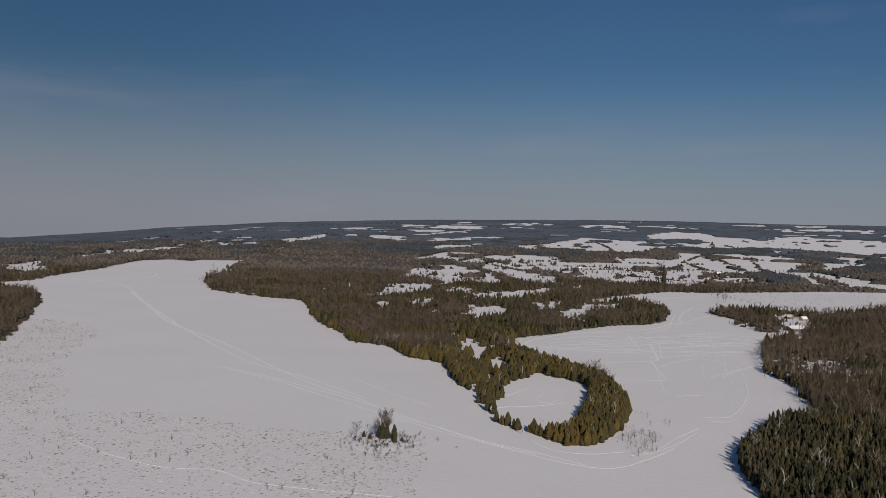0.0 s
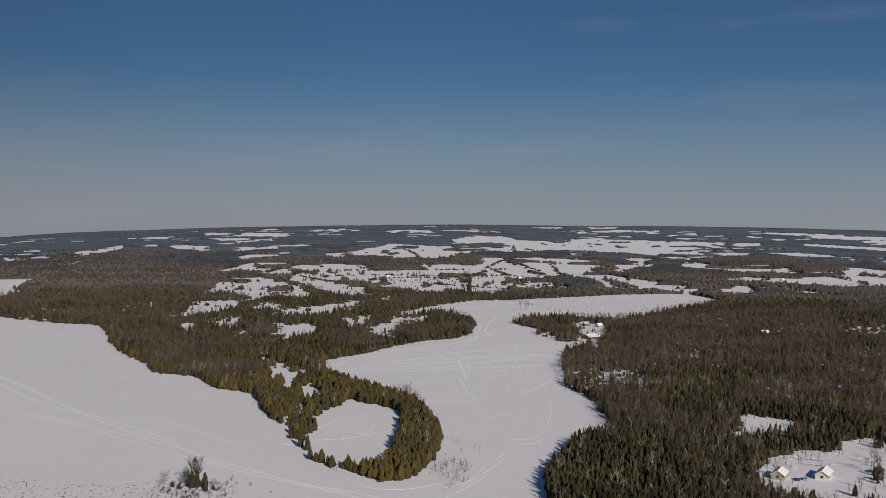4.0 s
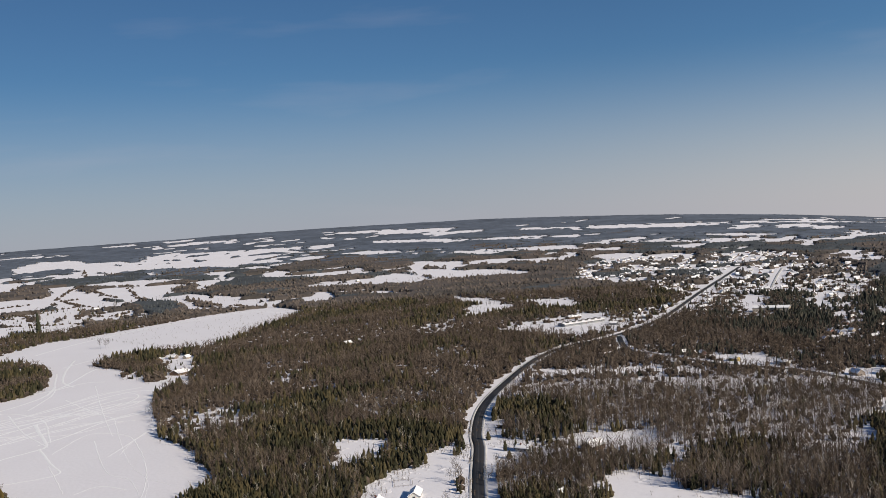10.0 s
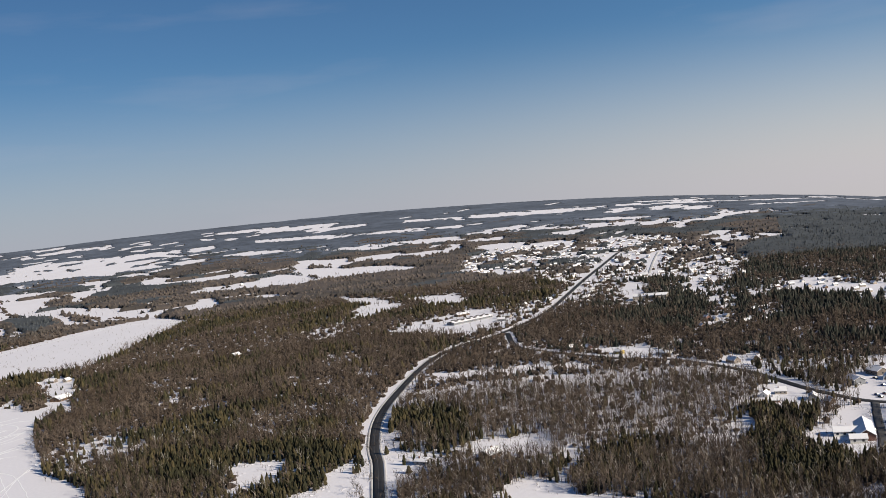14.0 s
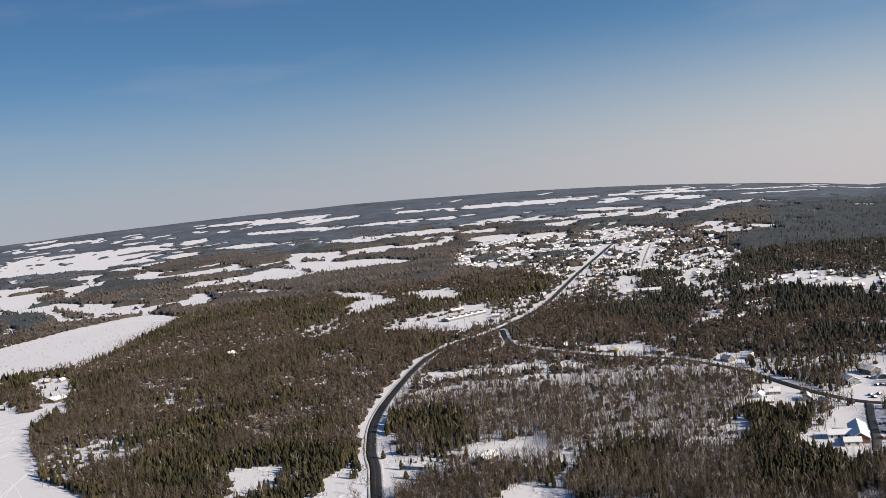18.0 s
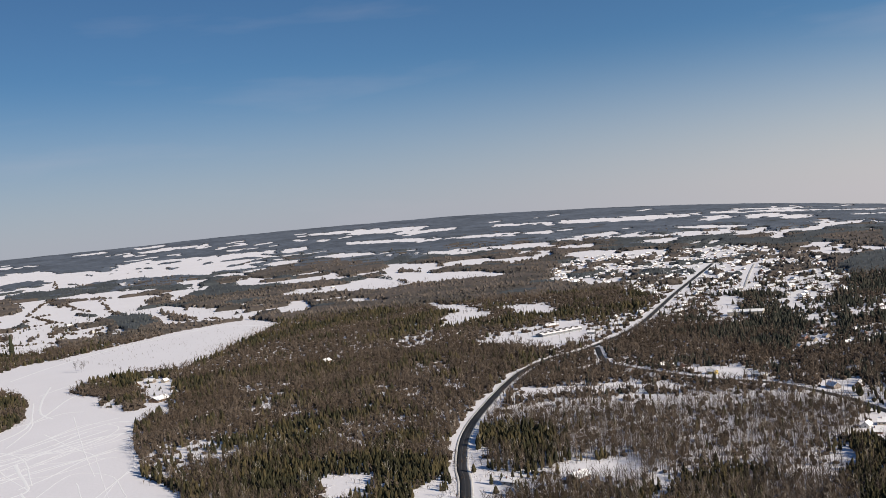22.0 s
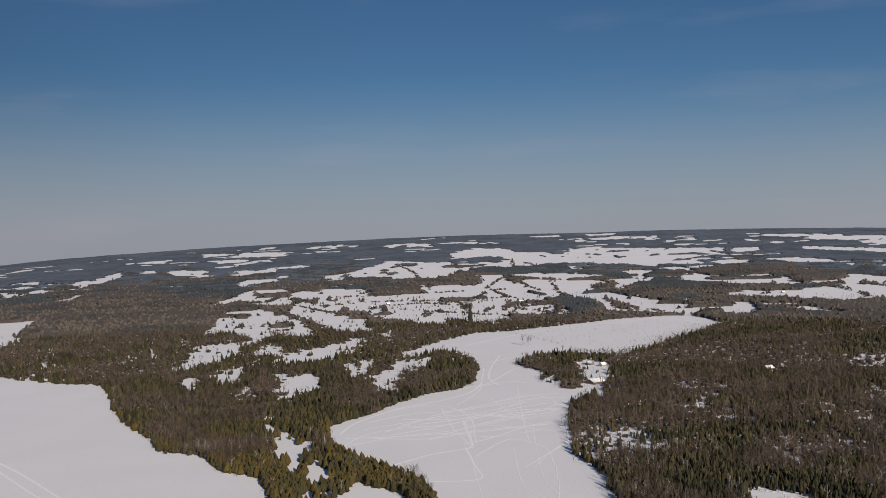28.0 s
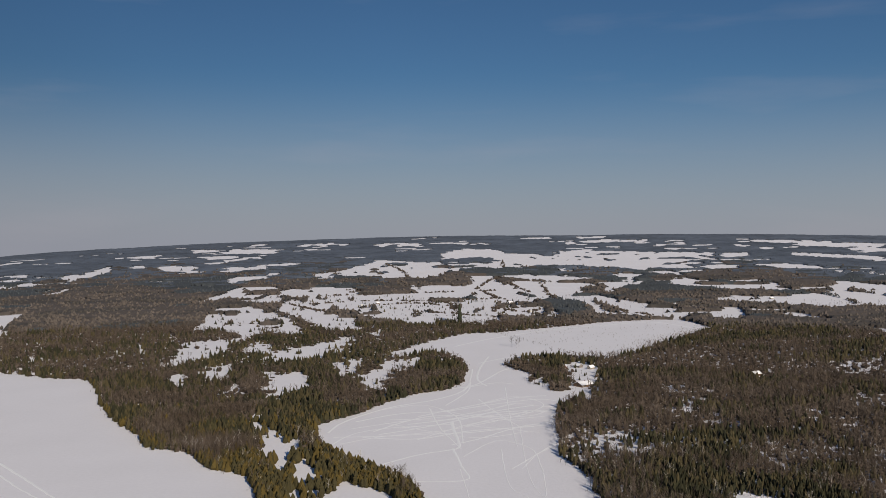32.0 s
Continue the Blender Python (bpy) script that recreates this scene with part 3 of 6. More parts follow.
    'field_115': [(809, 2733), (835, 2636), (833, 2532), (787, 2483)],
    'strip_130': [(-1070, 1971), (-1125, 2075), (-1200, 2268), (-1207, 2341), (-1144, 2220), (-1072, 2025)],
    'strip_131': [(-1090, 2115), (-1147, 2226), (-1194, 2497), (-1205, 2729), (-1139, 2581), (-1085, 2267)],
    'strip_132': [(-1204, 2748), (-1247, 2844), (-1275, 2976), (-1282, 3064), (-1236, 2956), (-1206, 2817)],
    'strip_133': [(-1042, 2513), (-1078, 2597), (-1104, 2727), (-1096, 2772), (-1060, 2682), (-1033, 2552)],
    'strip_134': [(-1016, 2936), (-1059, 3057), (-1044, 3191), (-1005, 3265), (-965, 3136), (-981, 2998)],
    'strip_135': [(-737, 3135), (-769, 3269), (-724, 3295), (-670, 3278), (-643, 3148), (-684, 3113)],
    'strip_136': [(-922, 1351), (-1024, 1500), (-995, 1521), (-946, 1513), (-853, 1363), (-876, 1340)],
    'strip_137': [(-860, 1287), (-892, 1336), (-943, 1466), (-932, 1507), (-896, 1448), (-847, 1318)],
    'strip_138': [(-1483, 2747), (-1532, 2839), (-1533, 2904), (-1518, 2943), (-1469, 2848), (-1466, 2778)],
    'strip_139': [(-1538, 3482), (-1570, 3551), (-1557, 3661), (-1518, 3714), (-1488, 3640), (-1507, 3543)],
    'strip_140': [(-786, 3846), (-815, 3982), (-736, 3983), (-651, 3941), (-630, 3812), (-701, 3799)],
    'strip_141': [(-1207, 2954), (-1228, 3007), (-1174, 2993), (-1108, 2951), (-1091, 2902), (-1140, 2908)],
    'strip_142': [(-1279, 1954), (-1369, 2091), (-1377, 2127), (-1371, 2141), (-1281, 2000), (-1271, 1963)],
    'strip_143': [(-1569, 3042), (-1601, 3103), (-1590, 3209), (-1564, 3291), (-1535, 3229), (-1539, 3107)],
    'field_144': [(-971, 1460), (-1037, 1603), (-1051, 1737), (-1163, 2089), (-1170, 2270), (-1075, 2087), (-1070, 1924), (-1001, 1638), (-977, 1527)],
    'field_150': [(-210, 2256), (-87, 2317), (66, 2357), (191, 2342), (250, 2241), (300, 2121), (315, 1843), (303, 1770), (204, 1843), (141, 1750), (-14, 1767), (-164, 1804)],
    'field_151': [(228, 2782), (182, 2237), (278, 2146), (389, 2191), (542, 2608), (549, 2798), (358, 2889)],
    'field_152': [(-235, 2798), (-140, 3288), (-66, 3519), (18, 3541), (176, 3354), (273, 3322), (195, 3043), (116, 2875), (13, 2865), (-90, 2916), (-191, 2884)],
    'field_153': [(154, 3773), (290, 4097), (408, 4056), (431, 3831), (558, 3761), (623, 3493), (522, 3260), (355, 3160), (299, 3173), (380, 3481), (371, 3697)],
    'field_154': [(675, 3911), (860, 3893), (836, 3591), (939, 3488), (1051, 3581), (862, 2941), (820, 3195), (624, 3278)],
    'field_155': [(27, 2612), (66, 2354), (185, 2266), (210, 2566), (132, 2551)],
    'field_156': [(-232, 2574), (-178, 2667), (-113, 2632), (-128, 2325), (-180, 2292)],
}
# openings with single trees standing in them
SCRUB = {
    'lodge_yard': [(204, 1184), (228, 1220), (246, 1184), (250, 1123), (218, 1006), (193, 971), (185, 1007), (190, 1086)],
    'scrub_notch': [(-135, 860), (-126, 871), (-101, 812), (-79, 705), (-61, 675), (-56, 647), (-74, 647), (-95, 685), (-95, 728), (-127, 824)],
    'scrub_116': [(-341, 1633), (-357, 1816), (-370, 2002), (-309, 2062), (-283, 1962), (-211, 1840), (-156, 1602), (-164, 1542), (-219, 1586), (-242, 1492), (-270, 1578), (-301, 1626)],
    'scrub_117': [(-300, 1212), (-294, 1265), (-323, 1444), (-275, 1479), (-260, 1491), (-236, 1402), (-241, 1298), (-258, 1232), (-290, 1186)],
    'scrub_118': [(-220, 1332), (-218, 1447), (-206, 1482), (-170, 1336), (-100, 1464), (-69, 1537), (-65, 1351), (-116, 1255), (-156, 1216), (-198, 1309)],
    'scrub_119': [(-266, 1112), (-254, 1145), (-222, 1015), (-238, 1016)],
    'scrub_120': [(-248, 1166), (-221, 1186), (-208, 1233), (-193, 1102), (-215, 1052)],
    'scrub_121': [(-197, 1055), (-172, 1052), (-155, 963), (-168, 959)],
    'scrub_122': [(-162, 1154), (-131, 1127), (-107, 1146), (-86, 989), (-104, 1009), (-112, 958), (-135, 960)],
    'scrub_123': [(-84, 1215), (-68, 1255), (-27, 1260), (-51, 1126), (-49, 1081), (-70, 1107)],
    'scrub_124': [(-474, 1239), (-525, 1397), (-512, 1383), (-453, 1210), (-454, 1187)],
    'scrub_125': [(-383, 1280), (-396, 1389), (-366, 1278)],
    'scrub_126': [(-361, 1336), (-388, 1477), (-336, 1301)],
    'scrub_127': [(-52, 1575), (-24, 1615), (-27, 1454)],
    'scrub_128': [(-350, 1450), (-369, 1589), (-328, 1445)],
    'scrub_129': [(-259, 1419), (-252, 1552), (-226, 1565), (-238, 1415)],
}
THIN_WOODS = {
    'open_notch': [(-131, 884), (-114, 898), (-100, 817), (-80, 767), (-74, 727), (-65, 726), (-45, 670), (-44, 605), (-56, 583), (-68, 565), (-74, 613), (-72, 655), (-82, 684), (-102, 686), (-103, 741), (-106, 798), (-123, 837)],
    'nook_t': [(141, 782), (178, 801), (212, 780), (218, 726), (186, 717), (148, 674), (125, 693)],
    'nook_u': [(284, 1019), (323, 1016), (335, 970), (318, 905), (286, 913), (274, 958)],
    'nook_s': [(145, 762), (160, 751), (176, 783), (209, 750), (186, 731), (144, 716)],
    'nook_y': [(198, 1157), (217, 1221), (232, 1198), (253, 1171), (243, 1093), (224, 1065), (193, 1055)],
    'nook_w': [(-110, 773), (-96, 806), (-57, 643), (-49, 517), (-31, 465), (-39, 447), (-57, 502), (-76, 620)],
    'nook_a': [(279, 953), (331, 1000), (331, 966), (279, 916)],
    'nook_b': [(281, 864), (299, 875), (294, 805), (276, 793)],
    'nook_c': [(536, 1145), (645, 1226), (608, 1138), (525, 1081)],
    'nook_d': [(465, 970), (527, 981), (478, 885), (448, 898)],
    'nook_e': [(404, 1077), (446, 1130), (433, 1076), (392, 1028)],
    'nook_f': [(268, 927), (322, 937), (307, 877), (263, 866)],
    'nook_g': [(560, 1187), (636, 1219), (598, 1127), (538, 1105)],
    'nook_h': [(447, 911), (478, 903), (458, 865), (431, 867)],
    'town_a': [(1287, 1830), (1528, 2008), (1668, 1829), (1839, 1877), (1815, 1671), (1581, 1304), (1345, 1064), (1144, 909), (1037, 884), (1116, 1040), (1098, 1059), (1057, 1093), (930, 977), (841, 940), (836, 979), (722, 914), (714, 949), (804, 1037), (896, 1060), (998, 1135), (1146, 1427), (1107, 1468), (1135, 1620)],
    'town_b': [(1018, 772), (1142, 802), (1140, 766), (1083, 637), (970, 575), (1005, 634), (1021, 704), (997, 744)],
    'town_c': [(740, 661), (820, 713), (927, 785), (930, 767), (782, 647), (738, 630)],
    'town_d': [(779, 631), (879, 697), (937, 708), (884, 661), (785, 605)],
}
HIGHWAY = [(150, -250), (160, 120), (186, 320), (212, 394), (241, 450), (280, 518), (295, 548), (330, 605), (364, 650), (407, 698), (470, 764), (526, 814), (585, 847), (629, 855), (694, 887), (752, 920), (815, 966), (936, 1067), (1089, 1195), (1322, 1381), (1469, 1497)]
SIDE_ROAD = [(644, 858), (652, 857), (626, 819), (607, 789), (593, 757), (589, 709), (590, 669), (592, 627), (598, 604), (607, 573), (607, 547), (602, 513), (594, 479), (579, 442), (565, 409), (557, 382), (552, 358), (554, 344), (557, 335)]
HALL_DRIVE = [(551, 349), (520, 329), (485, 305), (465, 293)]
TOWN_STREET = [(1474, 1386), (1326, 1261), (1161, 1117)]
# ground points and the share of evergreens round each
EVERGREEN = [(222, 574, 0.95), (199, 746, 0.70), (260, 557, 0.95), (228, 919, 0.12), (406, 1140, 0.30), (584, 1306, 0.65), (561, 1061, 0.20), (501, 834, 0.25), (272, 740, 0.60), (373, 783, 0.45), (327, 630, 0.40), (360, 564, 0.55), (452, 593, 0.05), (405, 477, 0.10), (516, 712, 0.10), (463, 455, 0.12), (378, 417, 0.50), (382, 356, 0.30), (434, 324, 0.95), (371, 306, 0.45), (316, 402, 0.20), (762, 771, 0.95), (772, 714, 0.90), (754, 644, 0.30), (803, 548, 0.60), (696, 534, 0.40), (626, 457, 0.20), (227, 1299, 0.40), (-466, 1373, 0.50), (-301, 1209, 0.40)]
EVERGREEN += [(-141, 877, 0.65), (-187, 849, 0.45), (-95, 936, 0.90), (-79, 826, 0.95), (-42, 678, 1.00), (65, 1167, 0.80), (11, 1121, 0.40), (-165, 1270, 0.85), (-84, 1167, 0.90), (-573, 1690, 0.25), (-448, 1806, 0.10), (179, 1259, 0.80), (199, 1205, 0.60), (300, 1209, 0.15), (82, 407, 1.00), (146, 482, 0.95), (161, 784, 0.60), (-12, 445, 1.00), (10, 520, 1.00), (382, 521, 0.08), (447, 523, 0.04), (516, 533, 0.04), (515, 449, 0.06), (439, 410, 0.12), (368, 463, 0.10), (484, 380, 0.20), (294, 492, 0.12), (300, 431, 0.15), (302, 958, 0.12), (298, 688, 0.35)]
EVERGREEN += [(353, 888, 0.20), (447, 911, 0.20), (354, 1207, 0.20), (390, 740, 0.20), (173, 829, 0.50), (233, 928, 0.20), (410, 1210, 0.25), (256, 818, 0.40), (378, 925, 0.30), (278, 728, 0.35), (314, 688, 0.45), (-279, 996, 0.30), (-448, 1251, 0.35), (-153, 801, 0.40), (-216, 932, 0.40), (-639, 1930, 0.08), (-416, 1532, 0.15), (-384, 1268, 0.30), (-171, 926, 0.25), (-137, 881, 0.35), (-99, 863, 0.95), (-14, 1006, 0.40), (-61, 915, 0.20), (-275, 1514, 0.70), (-305, 1116, 0.25), (407, 435, 0.60), (469, 397, 0.40), (337, 422, 0.30), (703, 740, 0.40), (660, 780, 0.08), (680, 690, 0.30), (700, 820, 0.15), (870, 640, 0.9), (900, 600, 0.9), (850, 560, 0.8), (960, 840, 0.9), (159, 450, 0.95), (192, 564, 0.85), (240, 562, 0.85), (264, 532, 0.90), (137, 446, 0.95), (130, 477, 0.95), (150, 639, 0.90), (238, 827, 0.60), (329, 370, 0.30), (264, 389, 0.85), (344, 589, 0.55), (-589, 885, 0.08), (-651, 1007, 0.08), (-480, 725, 0.08)]
SKYLINE_AT = [-60.0, -34.0, -31.2, -28.5, -25.7, -22.5, -19.9, -17.0, -14.1, -11.0, -7.9, -4.8, -1.7, 1.5, 4.6, 7.9, 11.0, 13.9, 16.8, 19.8, 22.8, 25.8, 29.0, 32.2, 35.4, 38.5, 41.7, 44.8, 47.8, 50.8, 53.7, 56.3, 58.9, 90.0]
SKYLINE_UP = [-2.25, -2.25, -2.02, -1.78, -1.47, -1.22, -1.00, -0.83, -0.69, -0.55, -0.43, -0.33, -0.24, -0.16, -0.11, -0.10, -0.10, -0.05, -0.03, -0.03, -0.05, -0.09, -0.12, -0.22, -0.34, -0.48, -0.66, -0.87, -1.10, -1.38, -1.67, -1.96, -2.34, -2.34]
# packed snowmobile and ski trails: width, then the line
TRAILS = [
    (0.9, [(60, 524), (73, 529), (85, 565), (95, 613), (102, 680), (102, 734), (79, 761), (48, 709)]),
    (1.1, [(41, 748), (64, 768), (100, 809), (128, 819)]),
    (0.8, [(64, 879), (97, 852), (141, 914), (119, 962), (76, 919)]),
    (0.9, [(25, 424), (40, 465), (54, 495)]),
    (1.1, [(49, 584), (65, 593), (77, 573)]),
    (0.8, [(79, 732), (73, 629), (82, 595), (80, 545)]),
    (0.9, [(43, 673), (44, 616), (44, 591)]),
    (1.1, [(53, 1013), (86, 1040), (136, 1155), (169, 1100)]),
    (1.7, [(-579, 1112), (-475, 954), (-385, 816), (-290, 707), (-212, 606), (-163, 546), (-126, 511), (-91, 465), (-64, 441), (-36, 421), (-10, 403), (10, 400), (26, 422), (40, 450)]),
    (1.4, [(-245, 593), (-203, 568), (-158, 532), (-120, 501), (-78, 459), (-50, 433), (-23, 414)]),
    (1.1, [(-146, 574), (-116, 538), (-87, 507)]),
    (1.6, [(-696, 1208), (-699, 1291), (-673, 1344), (-702, 1441)]),
    (1.4, [(-760, 1273), (-689, 1241), (-612, 1168), (-512, 1012), (-395, 838), (-309, 717), (-233, 619), (-178, 571), (-124, 515)]),
    (1.5, [(-227, 384), (-204, 367), (-187, 358), (-163, 349), (-147, 352), (-138, 348), (-124, 339), (-99, 336), (-69, 335)]),
    (1.2, [(-27, 441), (-16, 425), (-1, 422), (17, 432)]),
    (1.2, [(17, 424), (30, 437), (42, 459), (52, 484)]),
    (0.55, [(105, 816), (94, 709), (89, 635), (91, 589), (83, 549), (73, 517), (62, 516)]),
    (0.55, [(87, 670), (103, 710), (123, 744)]),
    (0.55, [(91, 589), (97, 576), (103, 554)]),
    (0.55, [(81, 886), (114, 924), (145, 905), (166, 931)]),
    (0.55, [(116, 1020), (100, 843), (93, 741)]),
    (1.3, [(-230, 581), (-194, 556), (-150, 516), (-120, 489), (-90, 461)]),
    (1.2, [(-99, 476), (-72, 454), (-47, 432), (-25, 419), (-1, 402)]),
    (1.3, [(-16, 790), (17, 813), (58, 849), (93, 888), (131, 913)]),
    (1.3, [(-29, 779), (16, 772), (60, 800), (117, 815)]),
    (1.6, [(-14, 687), (15, 717), (39, 731), (47, 740), (48, 767), (47, 800), (47, 837)]),
    (1.2, [(-21, 802), (28, 864), (91, 861), (121, 885)]),
    (1.5, [(5, 641), (45, 643), (45, 681), (42, 736)]),
    (1.0, [(80, 671), (115, 733), (125, 752)]),
    (1.4, [(147, 884), (116, 886), (81, 875), (38, 845), (8, 830)]),
    (1.2, [(72, 1019), (109, 1050), (128, 1039)]),
    (1.2, [(123, 1269), (102, 1166), (91, 1077), (97, 1029)]),
    (1.6, [(85, 1383), (154, 1487), (262, 1602), (365, 1666), (471, 1708), (517, 1577)]),
    (1.0, [(-46, 757), (-11, 783), (36, 801), (89, 842)]),
    (1.0, [(40, 897), (69, 862), (110, 840)]),
    (1.0, [(-40, 814), (8, 846), (59, 871), (115, 924)]),
    (1.0, [(-58, 736), (-39, 790), (-11, 814), (32, 825)]),
    (0.9, [(-12, 838), (31, 796), (67, 773), (109, 796)]),
    (1.0, [(62, 824), (90, 853), (124, 865), (147, 898)]),
    (0.9, [(30, 906), (36, 813), (48, 736)]),
    (1.1, [(18, 864), (67, 911), (118, 955), (152, 966)]),
    (0.9, [(81, 950), (92, 874), (106, 808)]),
    (1.2, [(-59, 798), (-47, 845), (-8, 909), (37, 949), (67, 995), (80, 1049)]),
    (1.2, [(-53, 782), (-17, 783), (20, 789), (64, 795), (118, 823), (145, 845)]),
    (1.2, [(-37, 844), (3, 879), (45, 888), (90, 919), (141, 946), (162, 928)]),
    (0.9, [(-18, 896), (25, 920), (53, 859), (51, 753)]),
    (1.1, [(-7, 854), (42, 848), (97, 871), (147, 885)]),
    (0.9, [(15, 768), (67, 832), (111, 850), (144, 864)]),
    (1.0, [(92, 1156), (82, 1069), (73, 995), (46, 917)]),
    (1.1, [(103, 1205), (139, 1248), (166, 1269)]),
    (0.9, [(2, 815), (41, 827), (80, 812), (118, 791)]),
    (1.0, [(-34, 595), (-29, 567), (-32, 547), (-24, 535), (-18, 561), (-21, 583), (-29, 592)]),
    (0.9, [(-54, 540), (-47, 558), (-39, 581)]),
    (0.9, [(-47, 519), (-29, 526), (-15, 542)]),
    (1.0, [(-67, 507), (-57, 510), (-47, 516)]),
]
MARSH = [(-516, 759), (-491, 787), (-392, 719), (-348, 572), (-268, 448), (-236, 440), (-205, 438), (-129, 436), (-78, 427), (-55, 337), (-210, 293), (-466, 645)]
CLUMP = (-93, 422)
TALL_PINE = (115, 1721)
POINT_TREES = (173, 1372)
TIP_WILLOW = (1, 643)
GARAGE = (202, 447)
COTTAGE = (180, 446)
VERGE_HOUSE = (296, 490)
BOATHOUSE = (202, 1023)
WORKS = (610, 636)
CABIN = (416, 1084)
SCHOOL = (912, 880)
LODGE_TURN = 33
FARM_TURN = 3
FARM_MID = (701, 996)
FARM_SHED = (731, 1056)
QUONSET = (616, 377)
WING_A = (478, 322)
WING_B = (468, 309)
HALL_MID = (484, 315)
GARDEN = (208, 475)
VERGE_TREES = [(254, 500), (244, 485), (239, 471), (231, 464), (263, 526), (334, 554), (324, 530), (305, 519), (284, 488), (250, 432), (251, 416), (306, 541), (265, 469), (177, 454), (179, 448), (211, 430)]
YARD_FIRS = [(202, 415), (288, 499), (280, 481), (283, 470), (294, 530), (295, 498)]
HUT = (262, 401)
WOOD_HOUSE = (330, 466)
LOT_HOUSES = [(533, 419), (545, 415), (523, 404), (541, 387), (537, 372), (619, 514), (635, 502), (682, 543), (572, 706), (567, 669), (609, 702), (613, 690), (619, 687), (206, 1156), (223, 1164), (236, 1148), (231, 1085), (355, 2147), (254, 2097), (-75, 2076), (-40, 2114), (274, 1918), (620, 2300), (606, 2025), (622, 1956), (782, 2239), (508, 2383), (528, 2145), (856, 2128)]
DEPOT = [(593, 389), (625, 392)]
PARKED = [(594, 369), (596, 366), (597, 363), (598, 359), (568, 358), (564, 353), (573, 355), (588, 383), (595, 383), (611, 385), (506, 326), (492, 315), (511, 317), (497, 307), (487, 302), (191, 443), (187, 442), (596, 684)]
HEDGES = [
    [(-165, 2319), (-31, 2344), (105, 2384), (248, 2416)],
    [(-28, 2089), (44, 2113), (136, 2026)],
    [(219, 2420), (235, 2164), (198, 1929)],
    [(401, 2616), (370, 2280)],
    [(293, 2776), (317, 2563)],
    [(-236, 2112), (-112, 1881), (-4, 1750)],
    [(40, 1937), (126, 1881), (198, 1822)],
    [(634, 1068), (676, 1051), (725, 1043)],
    [(769, 1334), (834, 1368)],
    [(437, 1999), (489, 1852), (528, 1765)],
    [(268, 1919), (336, 2002), (376, 1908)],
    [(204, 1770), (254, 1813), (287, 1760)],
    [(-123, 2463), (-71, 2545), (-12, 2578), (38, 2501)],
    [(-116, 2401), (-62, 2479), (-5, 2512), (36, 2439)],
    [(115, 2219), (176, 2179), (246, 2210), (252, 1992)],
    [(13, 2175), (111, 2141), (119, 1971)],
    [(207, 2458), (271, 2723), (313, 2801)],
    [(313, 2801), (325, 2450), (336, 2369)],
    [(216, 1945), (279, 1892), (290, 1762)],
    [(197, 1997), (250, 1934), (283, 1847)],
    [(160, 1853), (241, 1774), (300, 1759)],
    [(-183, 2115), (-86, 2171), (-12, 2181)],
    [(-33, 3410), (22, 3095), (36, 2851)],
    [(393, 3498), (355, 3089)],
    [(-170, 1959), (-125, 1973), (-77, 1920)],
]
ROADS = [HIGHWAY, SIDE_ROAD, HALL_DRIVE, TOWN_STREET]
# ---- ground ----
def open_ground(x, y):
    """Where no trees stand at all, and where they stand thinly."""
    ice = inside(LAKE, x, y) | inside(CHANNEL, x, y) | inside(BAY, x, y) | inside(LAKE_END, x, y)
    bare = ice.copy()
    # uneven edges, as trees stand
    u = x + 16 * (patchy(x, y, 22, 1) - 0.5) + 7 * (patchy(x, y, 7, 2) - 0.5)
    v = y + 26 * (patchy(x, y, 26, 3) - 0.5) + 9 * (patchy(x, y, 8, 4) - 0.5)
    far = np.clip(np.hypot(x, y) / 1500, 1, 2)
    ragged = np.clip((np.hypot(x, y) - 700) / 300, 0, 1)
    u = x + (u - x) * far + 9 * ragged * (patchy(x, y, 4, 101) - 0.5)
    v = y + (v - y) * far + 44 * ragged * (patchy(x, y, 5, 102) - 0.5)
    for name, area in CLEARINGS.items():
        bare |= inside(area, x, y) if name == "loop" else inside(area, u, v)
    thin = np.zeros(np.shape(x), bool)
    for name, area in THIN_WOODS.items():
        hit = inside(area, u, v)
        thin |= hit & (patchy(x, y, 6, 9) + 0.5 * patchy(x, y, 18, 10) > 0.66) if name.startswith("nook") else hit
    scrub = np.zeros(np.shape(x), bool)
    for area in SCRUB.values():
        scrub |= inside(area, u, v)
    bare |= scrub & (patchy(x, y, 9, 88) + 0.5 * patchy(x, y, 28, 89) < 1.2)
    return ice, bare, thin & ~bare


def build_ground():
    rings = np.r_[0.0, np.geomspace(15, 4960, 170)]
    turns = np.radians(np.arange(0, 360, 0.75))
    r, a = np.meshgrid(rings[1:], turns, indexing="ij")
    x, y = r * np.sin(a), r * np.cos(a)
    z = terrain(x, y)
    v = np.r_[[[0, 0, 0]], np.stack([x, y, z], -1).reshape(-1, 3)]
    n, m = r.shape
    i, j = np.meshgrid(np.arange(n - 1), np.arange(m), indexing="ij")
    p = 1 + i * m + j
    q = 1 + i * m + (j + 1) % m
    quads = np.stack([p, p + m, q + m, q], -1).reshape(-1, 4)
    # the middle disc, in degenerate-free quads of two sectors each
    k = np.arange(0, m, 2)
    fan = np.stack([np.zeros_like(k), 1 + k, 1 + (k + 1) % m, 1 + (k + 2) % m], -1)
    me = mesh_from("ground", v, np.r_[quads, fan], SNOW, True)
    tagged(new("ground", me), "snow-covered frozen lake and land", "ground", kind="structure")


build_ground()


